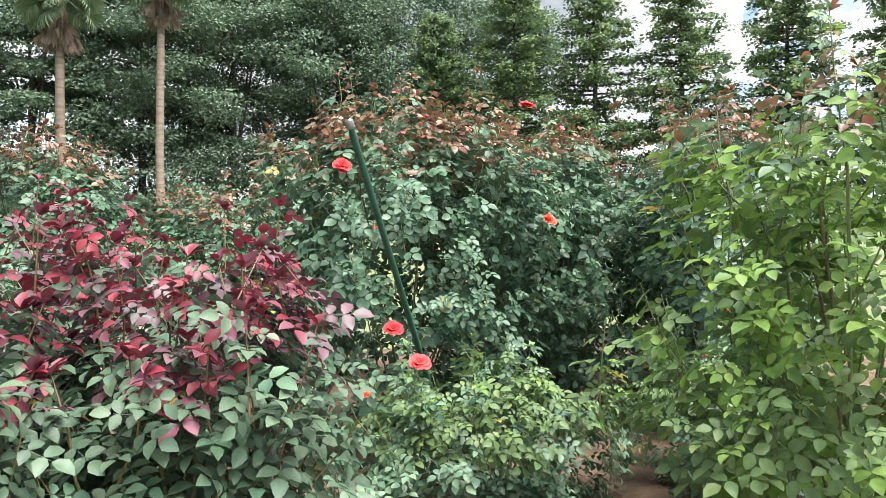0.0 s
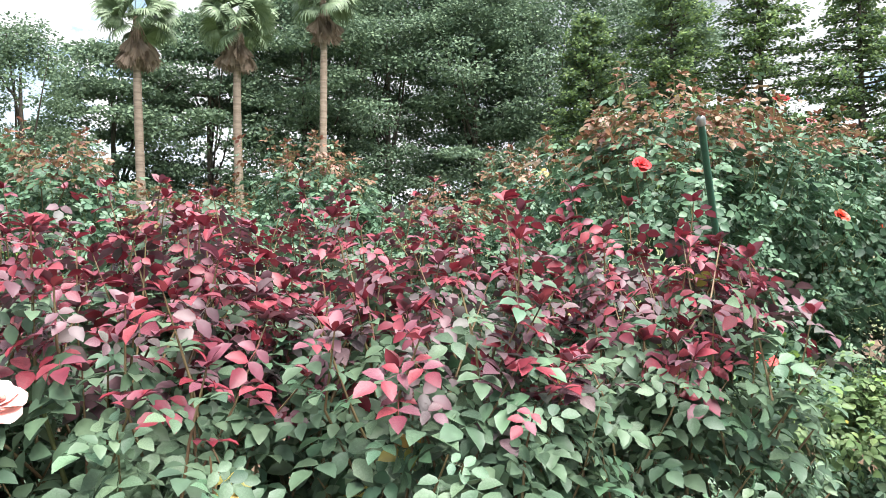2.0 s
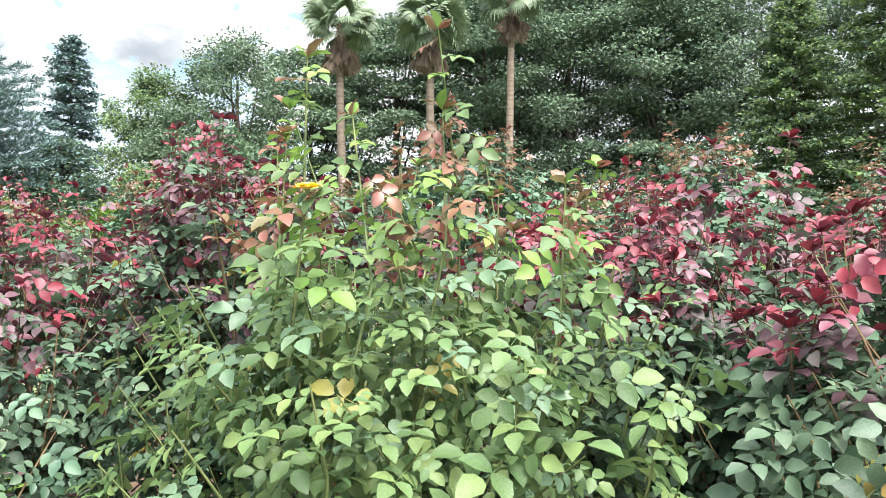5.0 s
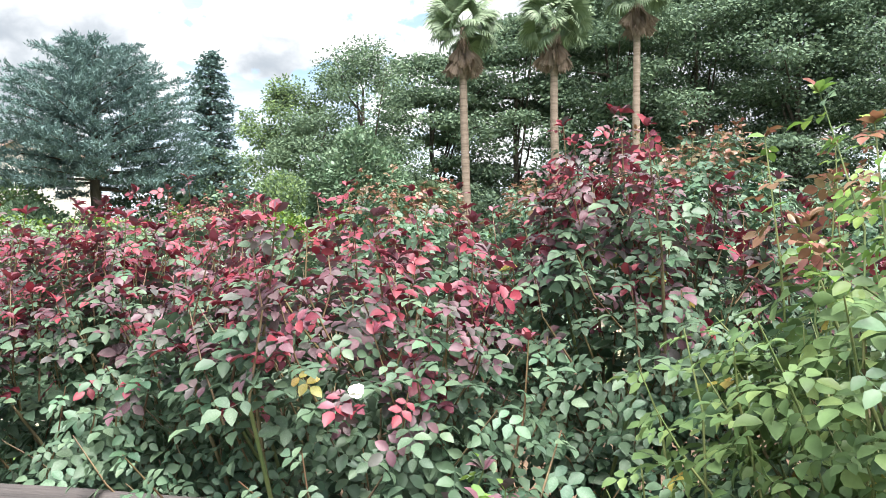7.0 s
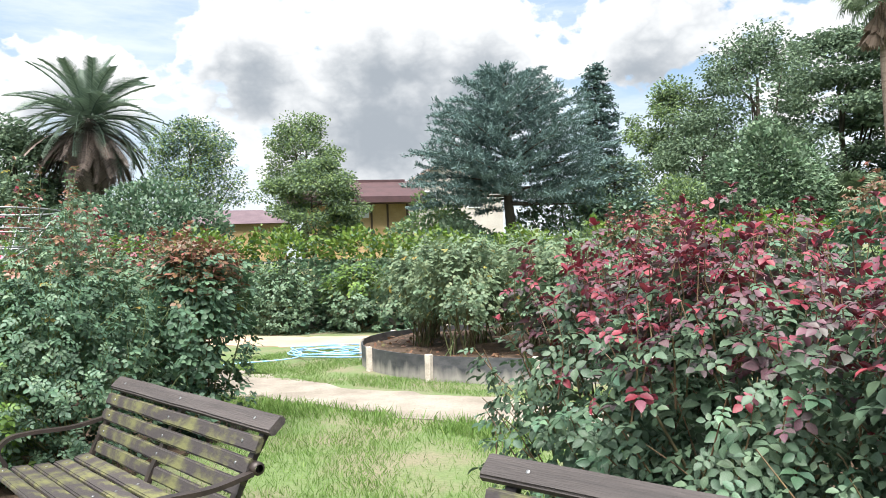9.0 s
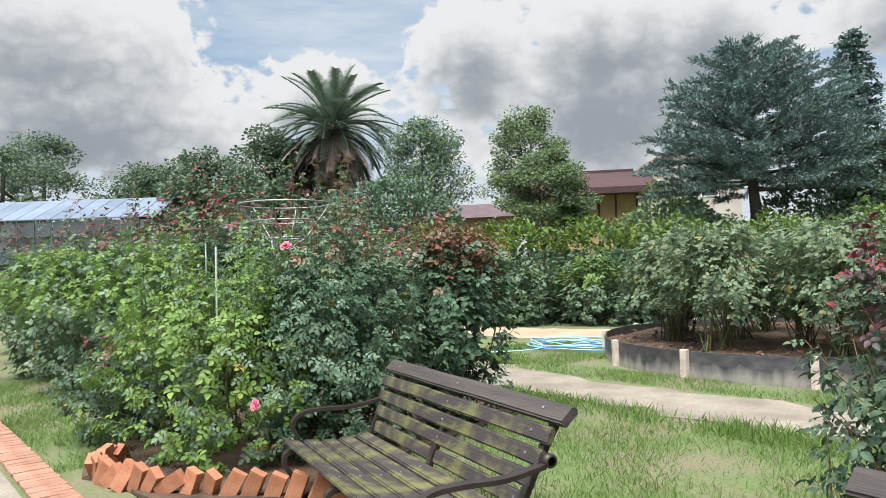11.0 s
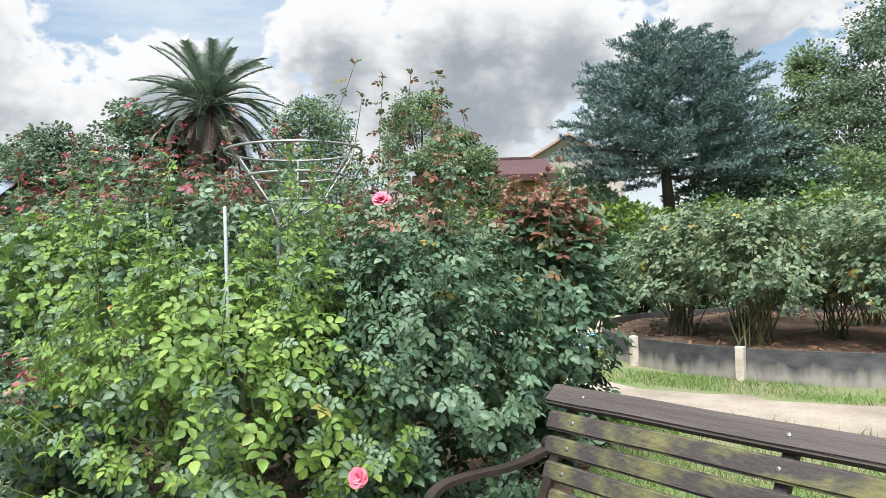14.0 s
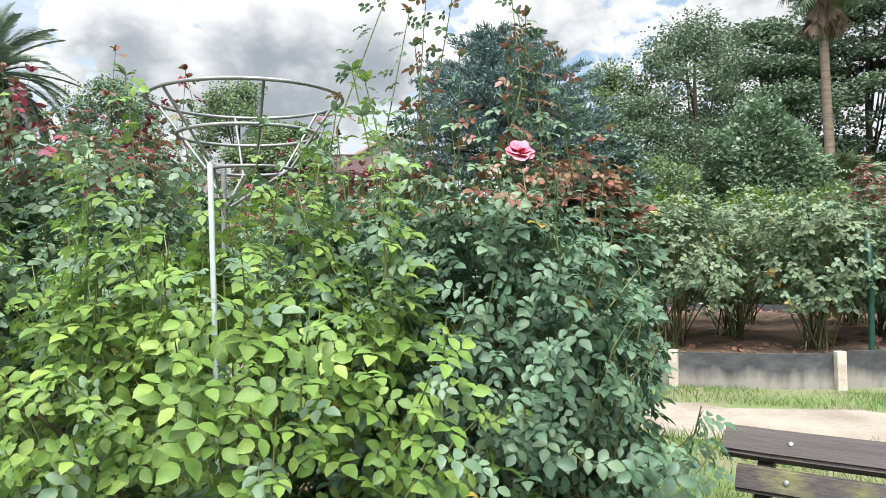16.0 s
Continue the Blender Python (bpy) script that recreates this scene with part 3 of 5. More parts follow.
    for k in np.nonzero(pick)[0]:
        ob = part("leaf", one_leaf(mats[mat[k]]), bush)
        m = Matrix(rot[k].tolist()).to_4x4()
        ob.matrix_basis = Matrix.Translation(pos[k]) @ m @ Matrix.Scale(float(size[k]), 4)
    return bush


# ---- ground, paths and beds ----
def rise(x, y):
    """The land rises gently beyond the garden."""
    d = math.hypot(x + 4, y - 4)
    t = min(1.0, max(0.0, (d - 19) / 16))
    return 2.0 * t * t * (3 - 2 * t)


def sheet(name, outline, z, mat, label="", thick=0.0, wobble=0.0, seed=1):
    """A flat piece of ground with an uneven outline, and a skirt where it has thickness."""
    rs = np.random.RandomState(seed)
    pts = []
    for i, a in enumerate(outline):
        b = outline[(i + 1) % len(outline)]
        n = max(1, int(math.hypot(b[0] - a[0], b[1] - a[1]) / 0.25)) if wobble else 1
        for k in range(n):
            t = k / n
            pts.append((a[0] + (b[0] - a[0]) * t + rs.normal(0, wobble), a[1] + (b[1] - a[1]) * t + rs.normal(0, wobble)))
    bm = bmesh.new()
    top = [bm.verts.new((x, y, z)) for x, y in pts]
    f = bm.faces.new(top)
    if thick:
        low = [bm.verts.new((x, y, z - thick)) for x, y in pts]
        for i in range(len(pts)):
            j = (i + 1) % len(pts)
            bm.faces.new((top[j], top[i], low[i], low[j]))
    bmesh.ops.triangulate(bm, faces=[f])
    bmesh.ops.recalc_face_normals(bm, faces=bm.faces)
    me = bpy.data.meshes.new(name)
    bm.to_mesh(me)
    bm.free()
    me.materials.append(mat)
    return tagged(new(name, me), label, "ground", kind="structure")


g = Quads()
axis = np.concatenate([np.linspace(-900, -120, 8), np.linspace(-100, 100, 81), np.linspace(120, 900, 8)])
gx, gy = np.meshgrid(axis, axis, indexing="ij")
gz = np.vectorize(rise)(gx, gy)
k = np.arange(len(axis) - 1)
ii, jj = np.meshgrid(k, k, indexing="ij")
w = len(axis)
g.add(np.stack([gx, gy, gz], -1), np.stack([ii * w + jj, (ii + 1) * w + jj, (ii + 1) * w + jj + 1, ii * w + jj + 1], -1))
tagged(new("ground", g.mesh("ground", [GROUND])), "short patchy grass over brown earth", "ground", kind="structure")

sheet("flower_bed", [(-2.2, 3.1), (-0.2, 1.75), (1.2, 1.5), (12, 1.3), (14, 9), (1, 9.5), (-1.6, 6.2)], 0.03, SOIL, "dark brown mulched soil under the roses", 0.05, 0.05, 2)
sheet("flower_bed", [(-5.4, 2.6), (-5.9, 1.95), (-6.9, 1.75), (-7.6, 2.1), (-9.5, 3.0), (-10, 6.6), (-6.2, 5.4)], 0.03, SOIL, "dark soil bed edged with leaning bricks", 0.05, 0.04, 3)
sheet("footpath", [(-16, 6.9), (-9.2, 6.45), (-6.6, 6.35), (-4.3, 6.2), (0, 6.1), (0, 7.3), (-4.8, 7.45), (-6.4, 7.35), (-9.2, 7.85), (-16, 9.6)], 0.012, DIRT, "pale worn concrete garden path", 0.02, 0.07, 4)
sheet("footpath", [(-30, 12.6), (-12.5, 12.4), (-10.4, 13.3), (-4, 14.6), (6, 15.2), (6, 13.9), (-4, 13.2), (-9.4, 12.0), (-11.2, 10.7), (-30, 9.4)], 0.01, CLAY, "light brown clay path round the beds", 0.02, 0.05, 5)
sheet("pavement", [(-30, -1.6), (16, -1.6), (16, 1.1), (-2, 1.1), (-6.5, 1.32), (-30, 1.7)], 0.015, DIRT, "pale garden walk under the camera", 0.03)

# brick border of the walk, the nearest stretch laid brick by brick
border = tagged(new("brick_border"), "row of flat orange-pink bricks edging the walk", "paving", kind="structure")
brick_me = box_mesh("paver", (0.076, 0.25, 0.05), PAVER, 0.004)
rs = np.random.RandomState(5)
for i in range(150):
    bx = -14.0 + i * 0.08
    by = 1.47 + (0.0 if bx > -6 else (-6 - bx) * 0.02)
    ob = part("brick", brick_me, border)
    ob.matrix_basis = pose(bx, by + rs.normal(0, 0.003), 0.006 + rs.normal(0, 0.002), rs.normal(0, 0.8), rs.normal(0, 0.8), rs.normal(0, 0.8) - 1.0)

# leaning bricks round the bed
edging = tagged(new("brick_edging"), "orange bricks set leaning in soil round a rose bed", "edging", kind="structure")
brick_up = box_mesh("brick_up", (0.1, 0.06, 0.21), BRICK, 0.004)
edge_line = [(-7.05, 2.05), (-7.0, 1.92), (-6.85, 1.8), (-6.55, 1.82), (-6.1, 1.98), (-5.7, 2.3), (-5.3, 2.62), (-4.95, 3.0)]
for i in range(26):
    t = i / 25 * (len(edge_line) - 1)
    a, b = edge_line[min(int(t), 6)], edge_line[min(int(t), 6) + 1]
    s = t - min(int(t), 6)
    yaw = math.degrees(math.atan2(b[1] - a[1], b[0] - a[0]))
    ob = part("brick", brick_up, edging)
    ob.matrix_basis = pose(a[0] + (b[0] - a[0]) * s, a[1] + (b[1] - a[1]) * s, 0.075 + rs.normal(0, 0.008), rs.normal(0, 5), 32 + rs.normal(0, 8), yaw + rs.normal(0, 8))


def grass(name, areas, count, seed, height=0.07):
    """Blades of grass over rectangles x0, y0, x1, y1, thinner in worn patches."""
    rs = np.random.RandomState(seed)
    q = Quads()
    size = [(a[2] - a[0]) * (a[3] - a[1]) for a in areas]
    for a, s in zip(areas, size):
        n = int(count * s / sum(size))
        p = np.stack([rs.uniform(a[0], a[2], n), rs.uniform(a[1], a[3], n), np.zeros(n)], -1)
        wear = np.sin(p[:, 0] * 2.3 + 1) * np.sin(p[:, 1] * 2.9) + 0.5 * np.sin(p[:, 0] * 5.1 + p[:, 1] * 3.7)
        p = p[rs.rand(n) < np.clip(0.7 + 0.55 * wear, 0.1, 1)]
        n = len(p)
        f = np.stack([rs.normal(0, 0.5, n), rs.normal(0, 0.5, n), np.ones(n)], -1)
        rot = frames_from(f, np.stack([np.cos(rs.uniform(0, 6.3, n)), np.sin(rs.uniform(0, 6.3, n)), np.zeros(n)], -1))
        h = height * rs.uniform(0.4, 1.3, n)
        tv = np.array([(-0.05, 0, 0), (0.05, 0, 0), (0.03, 0.6, 0.08), (-0.03, 0.6, 0.08), (0.004, 1, 0.25), (-0.004, 1, 0.25)])
        tq = np.array([(0, 1, 2, 3), (3, 2, 4, 5)])
        q.place(tv, tq, p, rot * h[:, None, None], rs.randint(0, 2, n))
    return tagged(new(name, q.mesh(name, [GRASS_BLADE, GRASS_BLADE])), "tufts of short green lawn grass", "grass", kind="stuff")


grass("grass", [(-13, 1.65, -9.4, 3.2), (-9.5, 3.4, -1.9, 6.25), (-9, 7.5, -3, 8.3), (-10.5, 7.9, -8, 10.6), (-9.6, 1.62, -7.2, 2.3)], 130000, 11, 0.05)
grass("grass", [(-8.5, 5.75, -1.9, 6.3)], 7000, 12, 0.1)


# ---- planters with dark boards and pale posts ----
def planter(cx, cy, radius, height, a0, a1, posts, label, soil=True):
    bed = thing("planter", cx, cy, 0, label, "planter", "planters")
    n = 72
    step = (a1 - a0) / posts
    for p in range(posts):
        b = Quads()
        aa = np.linspace(a0 + p * step, a0 + (p + 1) * step, 10)
        inner, outer = [], []
        for j, a in enumerate(aa):
            r = radius + 0.006 * math.sin(j * 1.7 + p)
            inner.append((math.cos(a) * (r - 0.02), math.sin(a) * (r - 0.02)))
            outer.append((math.cos(a) * r, math.sin(a) * r))
        top = height + 0.012 * math.sin(p * 2.1)
        v = [(x, y, -0.03) for x, y in outer] + [(x, y, top) for x, y in outer] + [(x, y, top) for x, y in inner] + [(x, y, -0.03) for x, y in inner]
        m = len(aa)
        qs = [(r * m + j, r * m + j + 1, (r + 1) * m + j + 1, (r + 1) * m + j) for r in range(3) for j in range(m - 1)]
        b.add(v, qs)
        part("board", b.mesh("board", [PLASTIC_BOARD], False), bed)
    post_me = box_mesh("post", (0.085, 0.075, height + 0.06), CONCRETE, 0.008, (0, 0, (height + 0.06) / 2 - 0.04))
    for p in range(posts):
        a = a0 + p * step
        ob = part("post", post_me, bed)
        ob.matrix_basis = pose(math.cos(a) * (radius + 0.035), math.sin(a) * (radius + 0.035), 0, 0, 0, math.degrees(a) + 90)
    if soil:
        s = Quads()
        rr, tt = np.meshgrid(np.linspace(0.02, radius - 0.03, 14), np.linspace(a0, a1, n), indexing="ij")
        zz = height - 0.1 + 0.03 * np.sin(rr * 5) * np.sin(tt * 9)
        v = np.stack([rr * np.cos(tt), rr * np.sin(tt), zz], -1)
        q = [(i * n + j, (i + 1) * n + j, (i + 1) * n + j + 1, i * n + j + 1) for i in range(13) for j in range(n - 1)]
        s.add(v, q)
        rs = np.random.RandomState(int(radius * 10))
        m = 900
        a, r = rs.uniform(a0, a1, m), radius * np.sqrt(rs.uniform(0.3, 0.97, m))
        p = np.stack([r * np.cos(a), r * np.sin(a), np.full(m, height - 0.075)], -1)
        rot = frames_from(rs.normal(0, 1, (m, 3)) * (1, 1, 0.3), np.tile(ZUP, (m, 1)) + rs.normal(0, 0.4, (m, 3)))
        s.place(np.array([(-0.4, 0, 0), (0.4, 0, 0), (0.3, 1, 0.1), (-0.3, 1, 0.1)]), np.array([(0, 1, 2, 3)]), p, rot * rs.uniform(0.02, 0.07, m)[:, None, None], 1)
        part("soil", s.mesh("soil", [SOIL, LEAF_BRONZE]), bed, "dark mulch with dry leaves")
    return bed


CX, CY, CR = RING_X, RING_Y, RING_R
planter(CX, CY, CR, 0.33, radians(RING_A), radians(RING_A + 360), RING_N, "round raised bed of dark boards with pale concrete posts")
planter(-16.5, 19.5, 5.5, 0.3, radians(-120), radians(30), 9, "far raised bed of dark boards with pale posts")
planter(4.5, 20.0, 5.5, 0.3, radians(-190), radians(-10), 10, "far raised bed of dark boards with pale posts")


# ---- trees ----
LEAF6 = (np.array([(0, 0, 0), (0.36, 0.42, 0.05), (0, 1, -0.1), (-0.36, 0.42, 0.05)]), np.array([(0, 1, 2, 3)]))


def limb_mesh(points, radii, mat=BARK, sides=7):
    q = Quads()
    q.tube(points, radii, sides)
    return q.mesh("limb", [mat])


def broad_tree(name, label, x, y, h, spread, seed, mats, clumps=60, per=110, leaf=0.4, bare=0.3, trunk=0.35, layered=0.0, group="", category="tree", base=None, limbs=7):
    """A broadleaf tree: trunk, limbs, and a crown of many leaf clumps with gaps between them."""
    rs = np.random.RandomState(seed)
    z0 = rise(x, y) if base is None else base
    t = thing(name, x, y, z0 - 0.1, label, category, group)
    lean = rs.normal(0, 0.03 * h, 2)
    zz = np.linspace(0, h * 0.8, 7)
    tp = np.stack([lean[0] * (zz / h) ** 1.5 + rs.normal(0, 0.05, 7), lean[1] * (zz / h) ** 1.5, zz], -1)
    part("trunk", limb_mesh(tp, np.linspace(trunk, trunk * 0.25, 7), sides=9), t)
    centres = []
    for k in range(clumps):
        u = rs.beta(1.3, 1.0)
        hz = h * (bare + (1 - bare) * u)
        prof = math.sqrt(max(0.03, 1 - ((u - 0.35) / 0.68) ** 2))
        a, r = rs.uniform(0, 6.28), spread * prof * math.sqrt(rs.uniform(0.12, 1.0)) * (1 + 0.18 * math.sin(3 * u * 6 + seed))
        centres.append((r * math.cos(a), r * math.sin(a), hz))
    centres = np.array(centres)
    for k in range(limbs):
        c = centres[rs.randint(len(centres))]
        s = tp[2 + k % 4] if c[2] > tp[3][2] else tp[1 + k % 2]
        mid = (s + c) / 2 + np.array((0, 0, -0.05 * h))
        part("limb", limb_mesh(np.stack([s, mid, c]), (trunk * 0.4, trunk * 0.22, trunk * 0.08), sides=6), t)
    crown = Quads()
    for c in centres:
        n = int(per * rs.uniform(0.5, 1.4))
        size = spread * rs.uniform(0.16, 0.32)
        off = rs.normal(0, 1, (n, 3))
        off /= np.linalg.norm(off, axis=1)[:, None]
        off *= (rs.rand(n, 1) ** 0.4) * size * np.array((1.3, 1.3, 0.62 - 0.34 * layered))
        p = c + off
        f = off + rs.normal(0, 0.35 * size, (n, 3)) + np.array((0, 0, -0.1))
        rot = frames_from(f, ZUP * 0.8 + off / size * 0.5 + rs.normal(0, 0.5, (n, 3)))
        crown.place(*LEAF6, p, rot * (leaf * rs.uniform(0.6, 1.3, n))[:, None, None], rs.choice(len(mats), n))
    part("crown", crown.mesh("crown", mats), t, kind="stuff")
    return t


def feather_conifer(name, label, x, y, h, width, seed, mats, n=90, per=60, leaf=0.35, trunk=0.25, group="", bare=0.12, droop=0.1, power=0.9):
    """A conical conifer: straight trunk, whorls of branches that carry feathery sprays."""
    rs = np.random.RandomState(seed)
    t = thing(name, x, y, rise(x, y) - 0.1, label, "tree", group)
    zz = np.linspace(0, h, 6)
    part("trunk", limb_mesh(np.stack([rs.normal(0, 0.03, 6), rs.normal(0, 0.03, 6), zz], -1), np.linspace(trunk, 0.02, 6), sides=8), t)
    crown, wood = Quads(), Quads()
    for k in range(n):
        u = (k + rs.rand()) / n
        hz = h * (bare + (1 - bare) * u)
        ln = width * (1 - u) ** power * rs.uniform(0.7, 1.1) + 0.12 * width * rs.rand()
        a = k * 2.4 + rs.normal(0, 0.3)
        d = np.array((math.cos(a), math.sin(a), rs.uniform(-0.05, 0.3) - droop))
        wood.tube([(0, 0, hz), tuple(d * ln * 0.5 + (0, 0, hz)), tuple(d * ln + (0, 0, hz - droop * ln * 0.3))], (0.05 * h / 12, 0.03 * h / 12, 0.01), 4)
        m = int(per * (0.35 + ln / width))
        s = rs.uniform(0.15, 1.0, m) ** 0.8
        p = d * (ln * s)[:, None] + np.array((0, 0, hz)) + rs.normal(0, 1, (m, 3)) * np.array((0.07, 0.07, 0.035)) * width
        f = d + rs.normal(0, 0.55, (m, 3))
        rot = frames_from(f, ZUP + rs.normal(0, 0.35, (m, 3)))
        crown.place(*LEAF6, p, rot * (leaf * rs.uniform(0.5, 1.2, m))[:, None, None], rs.choice(len(mats), m))
    part("branch_work", wood.mesh("branch_work", [BARK]), t, kind="stuff")
    part("crown", crown.mesh("crown", mats), t, kind="stuff")
    return t


def cedar(x, y, h, width, seed):
    """A blue cedar: tiers of level branches with short needle tufts, a ragged top."""
    rs = np.random.RandomState(seed)
    t = thing("blue_cedar", x, y, rise(x, y) - 0.05, "wide blue-grey cedar with layered branches and a bare lower trunk", "tree")
    zz = np.linspace(0, h * 0.95, 7)
    part("trunk", limb_mesh(np.stack([rs.normal(0, 0.05, 7), rs.normal(0, 0.05, 7), zz], -1), np.linspace(0.28, 0.04, 7), sides=9), t)
    crown = Quads()
    needle = (np.array([(-0.15, 0, 0), (0.15, 0, 0), (0.05, 1, 0.1), (-0.05, 1, 0.1)]), np.array([(0, 1, 2, 3)]))
    for k in range(150):
        u = ((k + rs.rand()) / 150) ** 0.9
        ln = width * math.sqrt(max(0.015, 1 - ((u - 0.22) / 0.8) ** 2)) * rs.uniform(0.72, 1.1)
        climb = (-0.08 + 0.62 * u) * ln + 0.1
        hz = max(0.3 * h, h * (0.39 + 0.61 * u) - climb)
        a = k * 2.4 + rs.normal(0, 0.3)
        d = np.array((math.cos(a), math.sin(a), 0.0))
        tt = np.linspace(0, 1, 6)
        pts = d[None] * (ln * tt)[:, None] + np.stack([0 * tt, 0 * tt, hz + climb * (1.6 * tt - 0.6 * tt ** 2)], -1)
        if k % 3 == 0:
            q = Quads()
            q.tube(pts, np.linspace(0.05, 0.01, 6), 5)
            part("branch", q.mesh("branch", [BARK]), t)
        side = np.array((-d[1], d[0], 0))
        twigs = 15
        m = int(34 * (0.4 + ln / width))
        for j in range(twigs):
            s = 0.22 + 0.78 * (j + rs.rand()) / twigs
            i = min(int(s * 5), 4)
            root = pts[i] + (pts[i + 1] - pts[i]) * (s * 5 - i)
            sg = 1 if j % 2 else -1
            way = side * sg * (1.05 - 0.75 * s) + d * 0.8 + np.array((0, 0, rs.uniform(-0.12, 0.3)))
            way /= np.linalg.norm(way)
            reach = 0.22 * ln * (1.15 - s) + 0.3
            r = rs.rand(m)
            p = root + way[None] * (reach * r)[:, None] + np.stack([0 * r, 0 * r, 0.1 * reach * r ** 2], -1) + rs.normal(0, 0.035, (m, 3))
            f = way[None] * 0.8 + rs.normal(0, 0.55, (m, 3)) + ZUP * 0.25
            rot = frames_from(f, ZUP + rs.normal(0, 0.6, (m, 3)))
            crown.place(*needle, p, rot * rs.uniform(0.08, 0.17, m)[:, None, None], 0)
    part("crown", crown.mesh("crown", [TREE_BLUE]), t, kind="stuff")
    return t


def fan_frond(mat, length=1.5, segments=22, hang=0.5, seed=0, spread=3.4):
    """A fan palm's leaf: stalk and a fan of narrow blades whose tips hang."""
    rs = np.random.RandomState(seed)
    q = Quads()
    q.tube([(0, 0, 0), (0, length * 0.5, 0.06), (0, length, 0)], (0.035, 0.025, 0.02), 4)
    for k in range(segments):
        a = (k / (segments - 1) - 0.5) * spread
        ln = length * (0.95 - 0.25 * abs(a) / 2) * rs.uniform(0.85, 1.1)
        d, s = np.array((math.sin(a), math.cos(a), 0)), np.array((math.cos(a), -math.sin(a), 0))
        b = np.array((0, length, 0))
        w0, w1 = 0.025, 0.07
        rows = [(0, w0, 0), (0.55, w1, 0.02), (0.8, w1 * 0.7, -hang * 0.2), (1.0, 0.01, -hang * 0.75)]
        v = []
        for r, w, z in rows:
            p = b + d * ln * r + np.array((0, 0, z * ln))
            v += [p - s * w, p + s * w]
        q.add(v, [(2 * i, 2 * i + 1, 2 * i + 3, 2 * i + 2) for i in range(3)])
    return q.mesh("frond", [mat])


FAN_GREEN = [fan_frond(PALM_GREEN, 1.5, 30, 0.5, k) for k in range(2)]
FAN_DEAD = [fan_frond(PALM_DEAD, 1.35, 12, 0.1, k + 5, 0.8) for k in range(2)]


def fan_palm(x, y, skirt_z, seed, radius):
    rs = np.random.RandomState(seed)
    z0 = rise(x, y)
    t = thing("fan_palm", x, y, z0 - 0.1, "tall fan palm with slender trunk and brown dead-leaf skirt", "palm tree", "fan palms")
    top = skirt_z + 3.1 - z0
    zz = np.linspace(0, top, 14)
    wob = 0.08 * np.sin(zz * 0.3 + seed)
    q = Quads()
    q.tube(np.stack([wob, 0 * zz, zz], -1), np.interp(zz, (0, 1.2, top), (radius * 1.5, radius, radius * 0.8)) * (1 + 0.04 * (np.arange(14) % 2)), 12)
    part("trunk", q.mesh("trunk", [PALM_BARK]), t)
    for k in range(40):
        el = (-38 + 115 * (k / 39) ** 1.1) + rs.normal(0, 6)
        ob = part("frond", FAN_GREEN[k % 2], t)
        ob.matrix_basis = pose(wob[-1], 0, top + rs.uniform(-0.2, 0.35), 0, 0, k * 137.5 + rs.normal(0, 8)) @ pose(0, 0, 0, el, rs.uniform(-65, 65), 0)
    for k in range(46):
        ob = part("dead_frond", FAN_DEAD[k % 2], t, "hanging dry brown leaf")
        ob.matrix_basis = pose(wob[-1], 0, top - 0.2 - 0.9 * rs.rand(), 0, 0, k * 137.5 + rs.normal(0, 8)) @ pose(0, 0.1, 0, rs.uniform(-89, -74), rs.uniform(-30, 30), 0)
    return t


def feather_frond(mat, length, curve, seed):
    """A date palm's leaf: an arching rib with two rows of narrow leaflets."""
    rs = np.random.RandomState(seed)
    q = Quads()
    s = np.linspace(0, 1, 9)
    ang = curve * s
    dy, dz = np.cos(ang), -np.sin(ang)
    y = np.concatenate([[0], np.cumsum((dy[1:] + dy[:-1]) / 2)]) / 8 * length
    z = np.concatenate([[0], np.cumsum((dz[1:] + dz[:-1]) / 2)]) / 8 * length
    pts = np.stack([0 * y, y, z], -1)
    q.tube(pts, np.linspace(0.05, 0.012, 9), 4)
    for k in range(60):
        u = 0.14 + 0.85 * k / 60
        i = min(int(u * 8), 7)
        p = pts[i] + (pts[i + 1] - pts[i]) * (u * 8 - i)
        tang = pts[i + 1] - pts[i]
        tang = tang / np.linalg.norm(tang)
        for sg in (-1, 1):
            ln = length * 0.15 * math.sin(math.pi * (0.12 + 0.8 * u)) * rs.uniform(0.85, 1.1) + 0.1
            d = np.array((sg * 0.75, 0, 0.22)) + tang * 0.7
            d = d / np.linalg.norm(d)
            wv = np.cross(d, (0, 0, 1.0)) * 0.026
            q.add([p - wv, p + wv, p + d * ln + (0, 0, -0.05) + wv * 0.2, p + d * ln + (0, 0, -0.05) - wv * 0.2], [(0, 1, 2, 3)])
    return q.mesh("frond", [mat])


